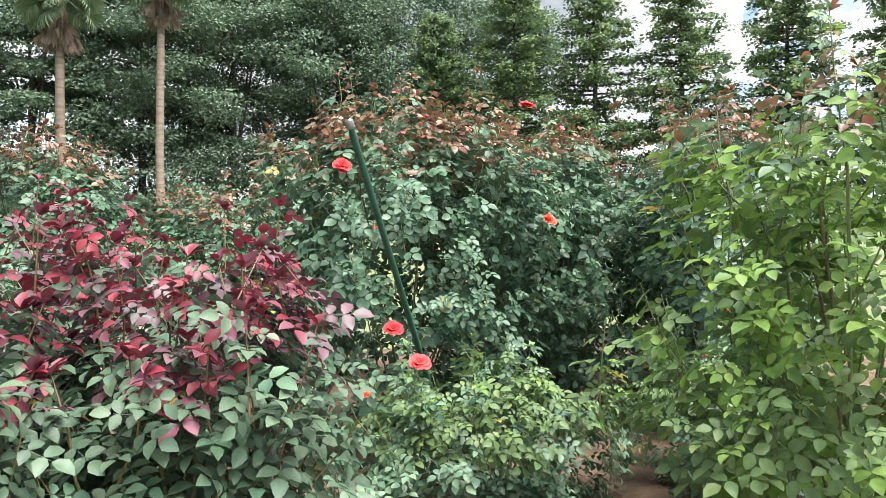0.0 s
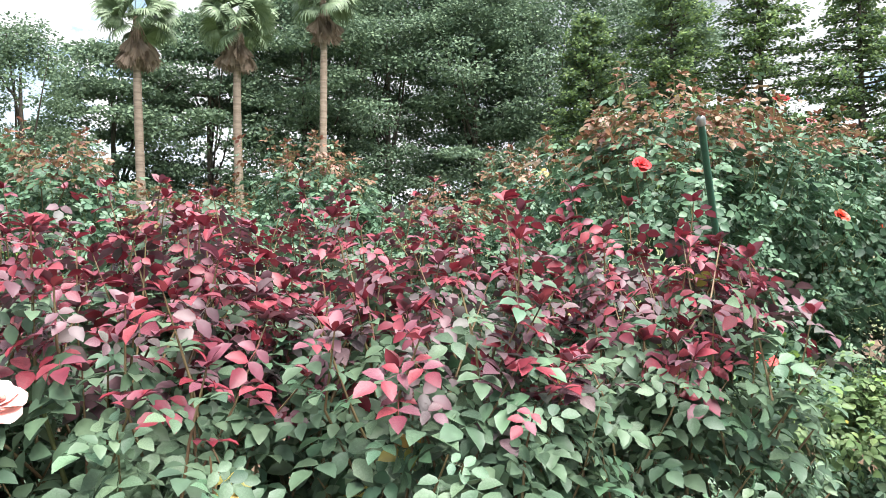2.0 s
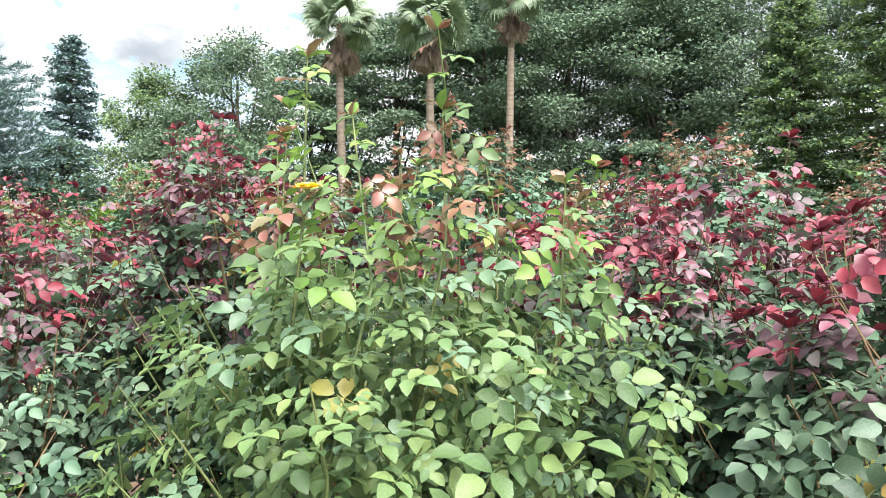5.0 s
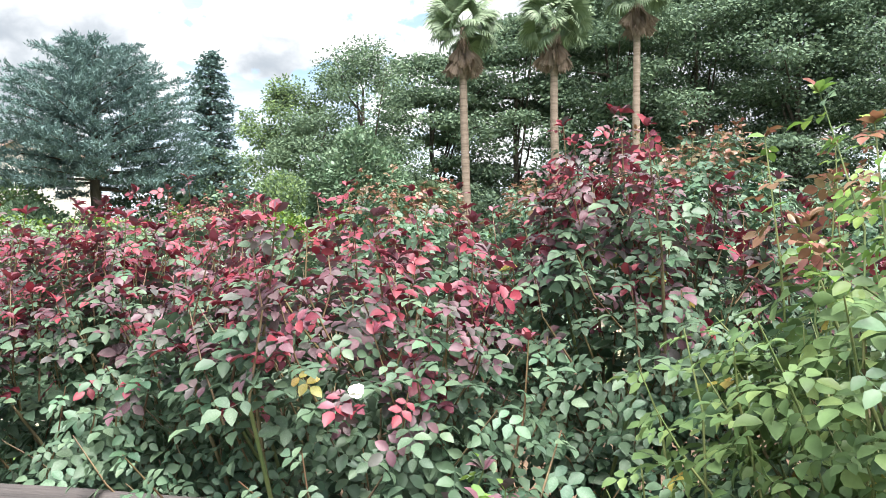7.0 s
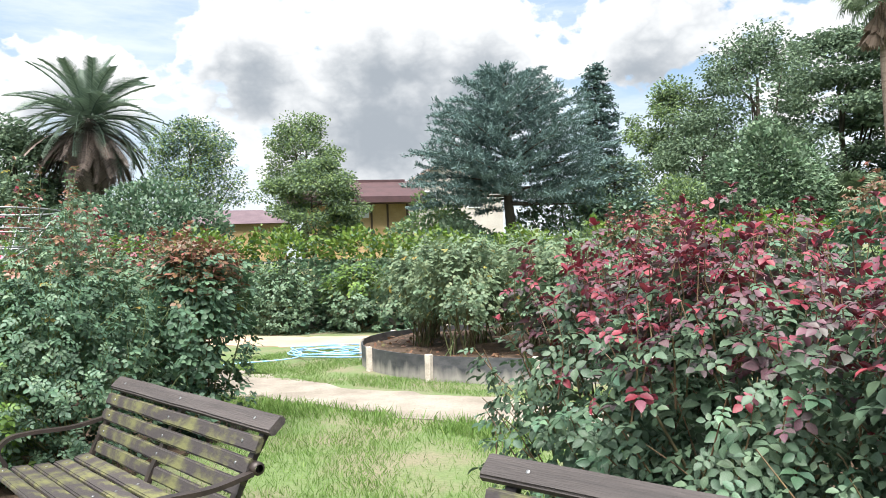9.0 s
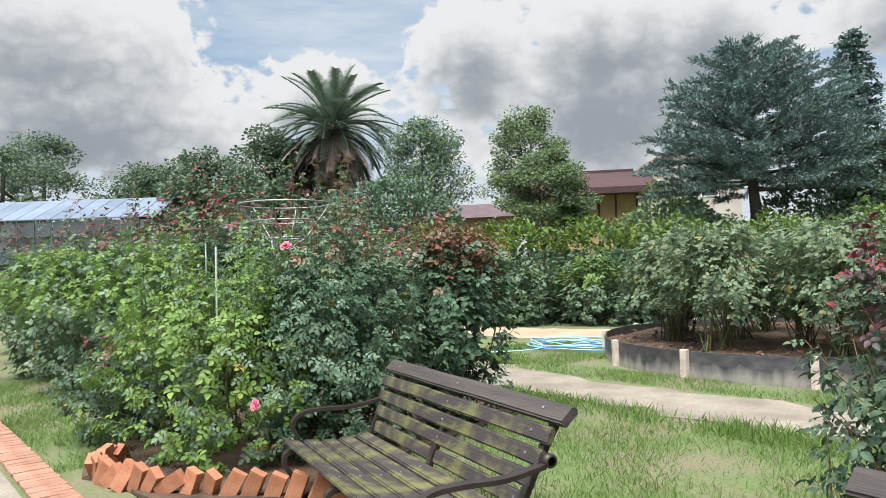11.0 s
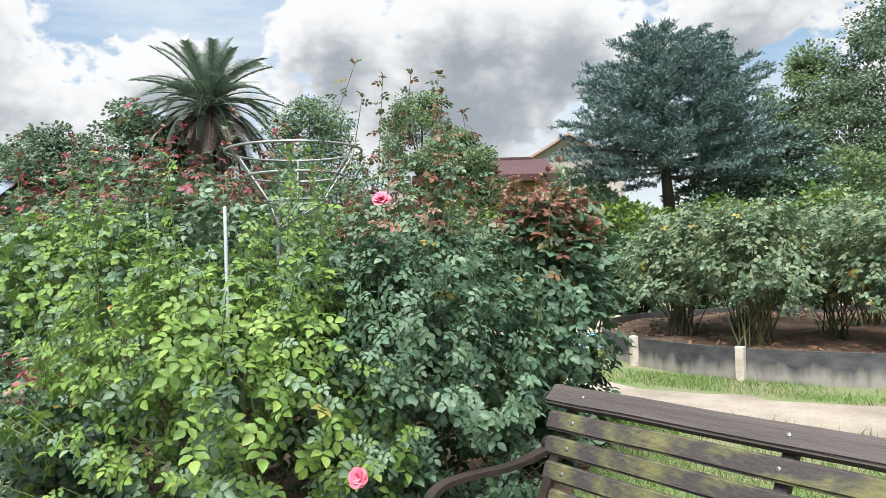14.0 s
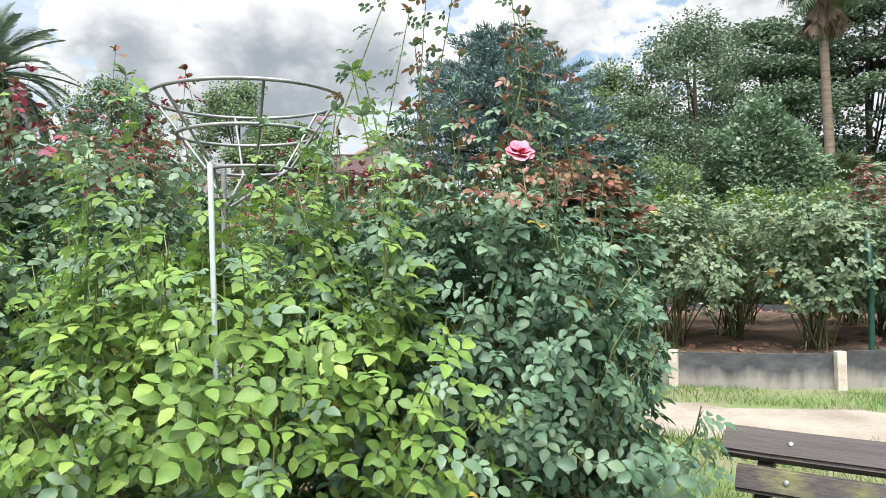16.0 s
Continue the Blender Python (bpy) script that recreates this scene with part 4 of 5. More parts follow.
def date_palm(x, y, crown_z, seed):
    rs = np.random.RandomState(seed)
    z0 = rise(x, y)
    t = thing("date_palm", x, y, z0 - 0.1, "stout date palm with a round head of arching fronds", "palm tree")
    top = crown_z - z0
    zz = np.linspace(0, top, 12)
    q = Quads()
    q.tube(np.stack([0 * zz, 0 * zz, zz], -1), 0.56 + 0.08 * (np.arange(12) % 2), 12)
    q.tube([(0, 0, top - 1.2), (0, 0, top - 0.3), (0, 0, top + 0.4)], (0.58, 0.95, 0.3), 12)
    part("trunk", q.mesh("trunk", [BARK]), t)
    up = [feather_frond(DATE_GREEN, 4.1, c, k) for k, c in enumerate((0.8, 1.15, 1.5))]
    dead = feather_frond(DATE_DEAD, 3.9, 0.75, 9)
    for k in range(72):
        el = 84 - 100 * (k / 71) ** 0.9 + rs.normal(0, 5)
        ob = part("frond", up[k % 3] if el > -5 else up[1], t)
        ob.matrix_basis = pose(0, 0, top + 0.2, 0, 0, k * 137.5 + rs.normal(0, 5)) @ pose(0, 0.15, 0, el, rs.normal(0, 8), 0)
    for k in range(60):
        ob = part("dead_frond", dead, t, "drooping brown frond")
        ob.matrix_basis = pose(0, 0, top - 0.2, 0, 0, k * 137.5) @ pose(0, 0.3, 0, rs.uniform(-66, -8), rs.normal(0, 8), 0)
    return t


def shrub(name, label, x, y, rx, ry, h, seed, mats, n=5000, leaf=0.12, category="shrub", group="", z=None, top_mat=None, boxy=0.0):
    """A dense shrub or hedge: leaves over a lumpy body, with stems inside."""
    rs = np.random.RandomState(seed)
    z0 = rise(x, y) if z is None else z
    t = thing(name, x, y, z0 - 0.03, label, category, group)
    stems = Quads()
    for k in range(10):
        a = rs.uniform(0, 6.28)
        e = np.array((rx * 0.7 * math.cos(a) * rs.rand(), ry * 0.7 * math.sin(a) * rs.rand(), h * rs.uniform(0.5, 0.85)))
        stems.tube([(e[0] * 0.3, e[1] * 0.3, 0), tuple(e * 0.6), tuple(e)], (0.05, 0.035, 0.012), 5)
    part("stem_work", stems.mesh("stem_work", [BARK]), t, kind="stuff")
    d = rs.normal(0, 1, (n, 3))
    d[:, 2] = np.abs(d[:, 2]) * 1.1 - 0.35
    d /= np.linalg.norm(d, axis=1)[:, None]
    if boxy:
        m = np.max(np.abs(d), axis=1)[:, None]
        d = d * (1 - boxy) + d / m * boxy
    lump = 1 + 0.1 * np.sin(d[:, 0] * 7 + seed) * np.sin(d[:, 1] * 6) + 0.08 * np.sin(d[:, 2] * 9 + d[:, 0] * 5)
    rad = np.where(rs.rand(n) < 0.75, rs.uniform(0.85, 1.03, n), rs.uniform(0.5, 0.85, n)) * lump
    p = d * rad[:, None] * np.array((rx, ry, h * 0.72)) + np.array((0, 0, h * 0.28))
    p[:, 2] = np.maximum(p[:, 2], 0.05)
    f = d + rs.normal(0, 0.6, (n, 3))
    rot = frames_from(f, ZUP + d + rs.normal(0, 0.4, (n, 3)))
    idx = rs.choice(len(mats), n)
    allm = list(mats)
    if top_mat:
        allm.append(top_mat)
        idx = np.where((p[:, 2] > h * 0.74) & (rs.rand(n) < 0.85), len(mats), idx)
    q = Quads()
    q.place(*LEAF6, p, rot * (leaf * rs.uniform(0.6, 1.3, n))[:, None, None], idx)
    part("foliage", q.mesh("foliage", allm), t, kind="stuff")
    return t


# fan palms in front of the wood
fan_palm(-1.38, 50.6, 14.1, 1, 0.3)
fan_palm(4.82, 50.4, 14.3, 2, 0.3)
fan_palm(11.05, 54.0, 17.7, 3, 0.3)

# the dark wood behind them
WOOD_LABEL = "large dark evergreen tree with spreading layered boughs"
for k, (tx, ty, th, sp) in enumerate([(-4.5, 66, 17, 6.5), (3, 68, 21, 7.5), (11, 65, 23, 8), (19, 67, 25, 8.5), (27, 65, 25, 8.5), (36, 66, 26, 9), (16, 76, 27, 9), (31, 76, 28, 9), (44, 62, 25, 8.5)]):
    broad_tree("broadleaf_tree", WOOD_LABEL, tx, ty, th, sp, 30 + k, [TREE_DARK, TREE_DARK, TREE_MID], clumps=125, per=320, leaf=0.33, bare=0.08, trunk=0.4, layered=0.85, group="dark wood behind the palms", limbs=9)
# lighter feathery conifers
for k, (tx, ty, th, sp) in enumerate([(35, 45, 21, 4.6), (41, 43, 22, 4.8), (46, 39, 22, 4.8), (50, 33, 21, 4.8), (54, 27, 21, 5), (31, 50, 18, 4.2)]):
    feather_conifer("feathery_conifer", "tall light green conifer with feathery boughs and sky gaps", tx, ty, th, sp, 60 + k, [TREE_FEATHER, TREE_MID], n=120, per=190, leaf=0.34, trunk=0.35, group="feathery conifers", bare=0.14, power=0.55)
feather_conifer("cypress", "slender blue-green conical cypress", -21.9, 57.5, 15.9, 3.0, 71, [TREE_BLUE], n=150, per=170, leaf=0.27, power=0.5, bare=0.03)
cedar(-13.4, 24.8, 8.6, 3.55, 81)
feather_conifer("young_cedar", "smaller blue-grey conifer beside the large cedar", -10.3, 27.6, 5.0, 2.6, 72, [TREE_BLUE, TREE_MID], n=90, per=150, leaf=0.17, trunk=0.12, power=0.5, bare=0.05)
broad_tree("broadleaf_tree", "small airy green tree beyond the roses", -15.2, 55, 12.5, 3.4, 82, [TREE_MID, TREE_FEATHER], clumps=95, per=190, leaf=0.22, layered=-0.5, bare=0.12, group="trees beyond the roses")
broad_tree("broadleaf_tree", "small airy green tree beyond the roses", -9.5, 56, 15.5, 4.4, 83, [TREE_MID, TREE_DARK], clumps=105, per=200, leaf=0.23, layered=-0.5, bare=0.12, group="trees beyond the roses")
broad_tree("broadleaf_tree", "small airy green tree beyond the roses", -12.3, 52, 9.5, 3.4, 84, [TREE_MID], clumps=80, per=190, leaf=0.22, layered=-0.5, bare=0.08, group="trees beyond the roses")
shrub("rounded_shrub", "dense rounded green shrub", -5.2, 30, 2.2, 2.2, 5.6, 85, [LEAF_MID, TREE_MID], 16000, 0.19, group="rounded shrubs")
shrub("rounded_shrub", "dense rounded green shrub", -9.8, 36, 3.2, 3, 3.4, 86, [TREE_FEATHER, TREE_MID], 14000, 0.19, group="rounded shrubs")

for k in range(12):
    shrub("rounded_shrub", "dense dark undergrowth at the foot of the wood", -8 + k * 5.2, 60 - 0.25 * k * k, 3.6, 3, 3.6 + 0.8 * math.sin(k * 2.1), 300 + k, [TREE_DARK, TREE_MID], 3500, 0.42, group="undergrowth of the wood")
shrub("rounded_shrub", "loose bright green shrub beside the building", -17.2, 25.4, 2.1, 1.8, 3.6, 320, [LEAF_MID, TREE_FEATHER], 7000, 0.17, group="rounded shrubs")
shrub("rounded_shrub", "loose bright green shrub beside the building", -11.6, 26.6, 3.0, 1.8, 4.0, 321, [LEAF_DARK, TREE_MID], 8000, 0.17, group="rounded shrubs")
dwarf = thing("dwarf_palm", -2.5, 31.4, rise(-2.5, 31.4) - 0.1, "low pale green fan palm behind the roses", "palm tree")
dwarf_trunk = Quads()
dwarf_trunk.tube([(0, 0, 0), (0.05, 0, 1.2), (0, 0, 2.3)], (0.22, 0.2, 0.16), 9)
part("trunk", dwarf_trunk.mesh("trunk", [PALM_BARK]), dwarf)
for k in range(34):
    ob = part("frond", FAN_GREEN[k % 2], dwarf)
    ob.matrix_basis = pose(0, 0, 2.2, 0, 0, k * 137.5) @ pose(0, 0, 0, -15 + 85 * k / 33, 20 * math.sin(k * 5), 0) @ Matrix.Scale(0.6, 4)
broad_tree("broadleaf_tree", "airy grey-green tree behind the date palm", -32.6, 25.5, 7.6, 2.4, 87, [TREE_FEATHER, TREE_BLUE], clumps=110, per=170, leaf=0.14, bare=0.12, layered=-0.6, trunk=0.18, group="trees beyond the roses")
broad_tree("broadleaf_tree", "tall narrow tree behind the small building", -31.7, 33, 9.0, 2.4, 88, [TREE_FEATHER, TREE_MID], clumps=110, per=160, leaf=0.15, bare=0.12, layered=-0.6, trunk=0.2, group="trees beyond the roses")
broad_tree("broadleaf_tree", "small round green tree with reddish stems beside the building", -20.1, 21.45, 5.4, 1.65, 89, [TREE_MID, TREE_FEATHER], clumps=90, per=260, leaf=0.11, bare=0.42, trunk=0.09, group="trees beyond the roses")
shrub("rounded_shrub", "broad dark green clipped shrub", -23.7, 16.7, 3.1, 2.4, 4.45, 90, [LEAF_DARK, TREE_DARK], 14000, 0.17, group="rounded shrubs")
shrub("rounded_shrub", "broad dark green clipped shrub", -14.9, 23.4, 2.0, 1.6, 3.0, 91, [LEAF_MID, TREE_MID], 7000, 0.16, group="rounded shrubs")
shrub("rounded_shrub", "broad dark green clipped shrub", -30, 18.5, 3.0, 2, 3.4, 92, [LEAF_DARK, TREE_DARK], 5000, 0.22, group="rounded shrubs")
for k, (tx, ty, th, sp) in enumerate([(-70, 14, 11.5, 5), (-64, 10, 9.5, 4.5), (-60, 20, 8, 4), (-46, 18.8, 7.3, 3.2), (-41, 21, 8.0, 3.0), (-76, 24, 9, 6), (-58, 28, 8, 4.5)]):
    broad_tree("broadleaf_tree", "dark round tree at the garden's far edge", tx, ty, th, sp, 93 + k, [TREE_DARK, TREE_MID], clumps=60, per=220, leaf=0.24, bare=0.08, group="trees at the far edge")
date_palm(-38.1, 23.2, 9.9, 101)


# ---- buildings ----
def cubes(name, parts, mat, parent, bevel=0.01, label=""):
    for size, centre in parts:
        part(name, box_mesh(name, size, mat, bevel, centre), parent, label)


def flat_text(body, size, mat, parent, place, label):
    cu = bpy.data.curves.new("lettering", "FONT")
    cu.body, cu.size, cu.extrude = body, size, 0.004
    cu.align_x, cu.align_y = "CENTER", "CENTER"
    ob = new("lettering", cu)
    dg = bpy.context.evaluated_depsgraph_get()
    me = bpy.data.meshes.new_from_object(ob.evaluated_get(dg))
    bpy.data.objects.remove(ob)
    me.materials.append(mat)
    o = part("lettering", me, parent, label)
    o.matrix_basis = place
    return o


def toilet_block(x, y, z, turn):
    t = thing("toilet_building", x, y, z, "low tan building with a dark brown hipped roof and deep eaves", "building", turn=turn)
    cubes("wall", [((5.0, 3.2, 3.0), (-2.6, 1.7, 1.4))], WALL_TAN, t)
    cubes("beam", [((5.6, 0.12, 0.2), (-2.6, 0.02, 2.85)), ((0.14, 3.4, 0.2), (0.0, 1.7, 2.85))], WOOD_DARK, t)
    cubes("post", [((0.12, 0.12, 3.0), (-0.16, 0.06, 1.4)), ((0.1, 0.08, 3.0), (-1.15, 0.06, 1.4)), ((0.1, 0.08, 3.0), (-1.95, 0.06, 1.4))], WOOD_DARK, t, 0.006)
    q = Quads()
    x0, x1, y0, y1, e, r = -6.0, 0.75, -0.9, 4.3, 2.98, 4.0
    v = [(x0, y0, e), (x1, y0, e), (x1, y1, e), (x0, y1, e), (x0 + 1.6, 1.7, r), (x1 - 0.2, 1.7, r), (x0, y0, e - 0.3), (x1, y0, e - 0.3), (x1, y1, e - 0.3), (x0, y1, e - 0.3)]
    q.add(v, [(0, 1, 5, 4), (2, 3, 4, 5), (1, 2, 5, 5), (3, 0, 4, 4), (6, 7, 1, 0), (7, 8, 2, 1), (8, 9, 3, 2), (9, 6, 0, 3), (9, 8, 7, 6)])
    part("roof", q.mesh("roof", [ROOF_BROWN], False), t)
    cubes("ridge_cap", [((4.6, 0.25, 0.14), (-2.4, 1.7, 4.02))], ROOF_BROWN, t)
    sign = part("sign", box_mesh("sign", (1.35, 0.05, 0.62), SIGN_WHITE, 0.01), t, "white sign board with dark lettering")
    sign.matrix_basis = pose(-2.75, -0.03, 2.3)
    flat_text("トイレ", 0.5, SIGN_INK, sign, pose(0, -0.032, 0, 90, 0, 0), "dark lettering")
    return t


toilet_block(-21.6, 30.0, 2.05, 41)

low = thing("low_roof_building", -25.2, 21.6, 2.0, "low building with a dull purple-red roof behind the hedge", "building", turn=41)
cubes("wall", [((4.6, 3.0, 1.6), (0, 0, 0.75))], WALL_TAN, low)
q = Quads()
q.add([(-2.6, -1.8, 1.5), (2.6, -1.8, 1.5), (2.6, 1.8, 1.5), (-2.6, 1.8, 1.5), (-1.2, 0, 2.2), (1.4, 0, 2.2)], [(0, 1, 5, 4), (2, 3, 4, 5), (1, 2, 5, 5), (3, 0, 4, 4), (3, 2, 1, 0)])
part("roof", q.mesh("roof", [rough_material("roof_purple", (0.085, 0.055, 0.066), (0.12, 0.08, 0.092), 2, 20, 0.7, 0.01)], False), low)

house = thing("house", -27.2, 43.0, 2.0, "pale two-storey house with a gabled red-brown roof", "building", turn=30)
cubes("wall", [((7.0, 6.0, 5.2), (0, 3, 2.5))], HOUSE_WALL, house)
q = Quads()
q.add([(-3.5, 0, 5.1), (3.5, 0, 5.1), (0, 0, 7.0), (0, 0, 7.0), (-3.5, 6, 5.1), (3.5, 6, 5.1), (0, 6, 7.0), (0, 6, 7.0)], [(0, 1, 2, 3), (5, 4, 6, 7)])
part("gable", q.mesh("gable", [HOUSE_WALL], False), house)
for sg in (-1, 1):
    q = Quads()
    xa, za, th = 4.1 * sg, 4.75, 0.16
    v = [(0, -0.5, 7.05), (xa, -0.5, za), (xa, 6.5, za), (0, 6.5, 7.05)]
    v += [(a, b, c + th) for a, b, c in v]
    q.add(v, [(0, 1, 2, 3), (7, 6, 5, 4), (0, 4, 5, 1), (1, 5, 6, 2), (2, 6, 7, 3), (3, 7, 4, 0)])
    part("roof", q.mesh("roof", [HOUSE_ROOF], False), house)
for wx in (-1.6, 1.6):
    win = part("window", box_mesh("window", (1.1, 0.08, 1.3), SIGN_WHITE, 0.01, (wx, -0.02, 4.2)), house)
    part("pane", box_mesh("pane", (0.94, 0.04, 1.14), GLASS_DARK, 0.004, (wx, -0.07, 4.2)), win)

green = thing("greenhouse", -43.1, 14.6, 2.4, "long greenhouse with a pale blue-grey translucent roof", "greenhouse", turn=48.6)
cubes("wall", [((16.0, 6.0, 1.5), (-8.0, 3.2, 0.75))], GREENHOUSE_FILM, green)
for k in range(16):
    q = Quads()
    xa = -16.1 + k
    v = [(xa + 0.02, -0.2, 2.55), (xa + 0.98, -0.2, 2.55), (xa + 0.98, 3.2, 3.95), (xa + 0.02, 3.2, 3.95)]
    v += [(a, b, c - 0.05) for a, b, c in v]
    q.add(v, [(0, 1, 2, 3), (7, 6, 5, 4), (0, 4, 5, 1), (1, 5, 6, 2), (2, 6, 7, 3), (3, 7, 4, 0)])
    part("roof_panel", q.mesh("roof_panel", [GREENHOUSE_FILM], False), green)
    part("rib", box_mesh("rib", (0.05, 0.06, 2.5), STEEL, 0.004, (xa, -0.12, 1.27)), green)
    part("pane", box_mesh("pane", (0.86, 0.03, 0.85), GLASS_DARK, 0.004, (xa + 0.5, -0.09, 1.95)), green)
part("back_roof", box_mesh("back_roof", (16.0, 3.4, 0.06), GREENHOUSE_FILM, 0.01, (-8.0, 4.9, 3.2)), green)


# ---- benches ----
def bar(points, width, thick, mat, name="bar"):
    """A flat iron strap that runs through points in one upright plane."""
    q = Quads()
    p = np.asarray(points, dtype=float)
    d = np.gradient(p, axis=0)
    d /= np.linalg.norm(d, axis=1)[:, None]
    nrm = np.stack([0 * d[:, 0], -d[:, 2], d[:, 1]], -1)
    sx = np.array((width / 2, 0, 0))
    rows = [p + nrm * thick / 2 - sx, p + nrm * thick / 2 + sx, p - nrm * thick / 2 + sx, p - nrm * thick / 2 - sx]
    v = np.stack(rows, 1).reshape(-1, 3)
    n = len(p)
    qs = [(i * 4 + j, i * 4 + (j + 1) % 4, (i + 1) * 4 + (j + 1) % 4, (i + 1) * 4 + j) for i in range(n - 1) for j in range(4)]
    qs += [(3, 2, 1, 0), ((n - 1) * 4, (n - 1) * 4 + 1, (n - 1) * 4 + 2, (n - 1) * 4 + 3)]
    q.add(v, qs)
    return q.mesh(name, [mat], False)


def smooth_line(points, n=24):
    """A rounded line through points of an upright plane (y, z)."""
    p = np.array([(0, a, b) for a, b in points], dtype=float)
    t = np.linspace(0, len(p) - 1, n)
    out = []
    for s in t:
        i = min(int(s), len(p) - 2)
        f = s - i
        p0, p1, p2, p3 = p[max(i - 1, 0)], p[i], p[i + 1], p[min(i + 2, len(p) - 1)]
        out.append(0.5 * (2 * p1 + (p2 - p0) * f + (2 * p0 - 5 * p1 + 4 * p2 - p3) * f * f + (3 * p1 - p0 - 3 * p2 + p3) * f ** 3))
    return np.array(out)


def bench(x, y, turn, half, label):
    b = thing("bench", x, y, 0, label, "bench", "wooden benches", turn)

    def slat(name, yy, zz, wide, thick, tilt, mat, long=half):
        bm = bmesh.new()
        bmesh.ops.create_cube(bm, size=1.0)
        bmesh.ops.scale(bm, vec=(long * 2, wide, thick), verts=bm.verts)
        cuts = bmesh.ops.subdivide_edges(bm, edges=[e for e in bm.edges if abs(e.verts[0].co.x - e.verts[1].co.x) > 1], cuts=14)
        bmesh.ops.bevel(bm, geom=[e for e in bm.edges if abs(e.verts[0].co.x - e.verts[1].co.x) > 0.01 and len(e.link_faces) == 2 and e.calc_face_angle(0) > 1], offset=0.009, segments=3, affect="EDGES")
        for v in bm.verts:
            v.co += Vector(noise.noise_vector(v.co * 3 + Vector((yy * 9, zz * 7, x)))) * 0.0035
        me = bpy.data.meshes.new(name)
        bm.to_mesh(me)
        bm.free()
        me.materials.append(mat)
        o = part(name, me, b)
        o.matrix_basis = pose(0, yy, zz, tilt, 0, 0)
        return o

    bolt_me = bpy.data.meshes.new("bolt")
    bm = bmesh.new()
    bmesh.ops.create_uvsphere(bm, u_segments=10, v_segments=6, radius=0.009)
    bmesh.ops.scale(bm, vec=(1, 1, 0.45), verts=bm.verts)
    bm.to_mesh(bolt_me)
    bm.free()
    bolt_me.materials.append(STEEL)
    back = [(0.008, 0.738, 0.1, 0.042, 42), (-0.062, 0.652, 0.08, 0.028, 66), (-0.1, 0.556, 0.078, 0.028, 69), (-0.135, 0.461, 0.078, 0.028, 70), (-0.168, 0.366, 0.078, 0.028, 72)]
    for i, (yy, zz, wd, th, tl) in enumerate(back):
        s = slat("backrest_slat", yy, zz, wd, th, tl, BENCH_RAIL if i == 0 else BENCH_WOOD, half + (0.03 if i == 0 else -0.02 * i))
        for bx in (-0.87, 0.0, 0.87):
            o = part("bolt", bolt_me, s)
            o.matrix_basis = pose(bx, 0, th / 2 + 0.001)
    for i in range(5):
        yy = -0.25 - i * 0.118
        s = slat("seat_slat", yy, 0.285 + 0.012 * abs(i - 1.5), 0.1, 0.032, (6, 2, -2, -5, -12)[i], BENCH_WOOD, half - 0.05)
        for bx in (-0.87, 0.0, 0.87):
            o = part("bolt", bolt_me, s)
            o.matrix_basis = pose(bx, 0, 0.017)
    for sx in (-0.94, 0.0, 0.94):
        fr = part("end_frame", bar(smooth_line([(0.03, 0.71), (-0.1, 0.5), (-0.2, 0.27), (-0.12, 0.1), (-0.02, -0.02)]), 0.045, 0.028, IRON, "end_frame"), b, "dark cast iron frame")
        fr.matrix_basis = pose(sx, -0.012, -0.005)
        seat_bar = part("seat_support", bar(smooth_line([(-0.19, 0.265), (-0.45, 0.25), (-0.74, 0.27), (-0.79, 0.2), (-0.73, 0.08), (-0.76, -0.02)]), 0.045, 0.028, IRON, "seat_support"), b, "dark cast iron frame")
        seat_bar.matrix_basis = pose(sx, 0, 0)
        if sx:
            arm = part("armrest", bar(smooth_line([(-0.1, 0.53), (-0.3, 0.5), (-0.52, 0.505), (-0.66, 0.49), (-0.72, 0.42), (-0.68, 0.33), (-0.7, 0.27)], 32), 0.05, 0.022, IRON, "armrest"), b, "curved dark iron armrest")
            arm.matrix_basis = pose(sx + math.copysign(0.06, sx), 0, 0)
            scroll = Quads()
            scroll.tube([(-0.03, 0, 0), (-0.024, 0, 0), (0.024, 0, 0), (0.03, 0, 0)], (0.02, 0.032, 0.032, 0.02), 14)
            o = part("scroll", scroll.mesh("scroll", [IRON]), arm)
            o.matrix_basis = pose(0, -0.075, 0.55)
    return b


bench(-4.41, 3.12, -14.4, 1.03, "dark weathered wooden slat bench with curved iron arms, mossy")
bench(-1.12, 2.52, -9.0, 1.03, "dark weathered wooden slat bench under the red roses")

# ---- garden hardware ----
stake = Quads()
stake.tube([(6.36, 3.86, -0.02), (5.81, 3.32, 0.96), (5.24, 2.77, 1.95), (5.22, 2.75, 1.99)], (0.017, 0.017, 0.017, 0.012), 8)
stake.tube([(5.225, 2.755, 1.98), (5.21, 2.74, 2.005), (5.205, 2.735, 2.014)], (0.021, 0.021, 0.008), 8, 1)
tagged(new("plant_stake", stake.mesh("plant_stake", [STAKE_GREEN, STEEL])), "leaning dark green plastic-coated plant stake", "stake")


def upright_stake(x, y, h, mat, r=0.012, label="thin green plant stake standing among roses"):
    q = Quads()
    q.tube([(0, 0, -0.05), (0.01, 0, h * 0.5), (0.0, 0.01, h), (0, 0.01, h + 0.01)], (r, r, r, r * 0.4), 7)
    o = new("plant_stake", q.mesh("plant_stake", [mat]))
    o.location = (x, y, 0)
    return tagged(o, label, "stake", "plant stakes")


upright_stake(-9.45, 4.63, 1.9, STAKE_GREEN)
upright_stake(-10.6, 3.5, 1.75, STAKE_GREEN)
upright_stake(-12.2, 3.3, 1.7, STAKE_GREEN)
upright_stake(-4.35, 9.2, 1.45, STAKE_GREEN, 0.03, "dark upright post in the raised bed")


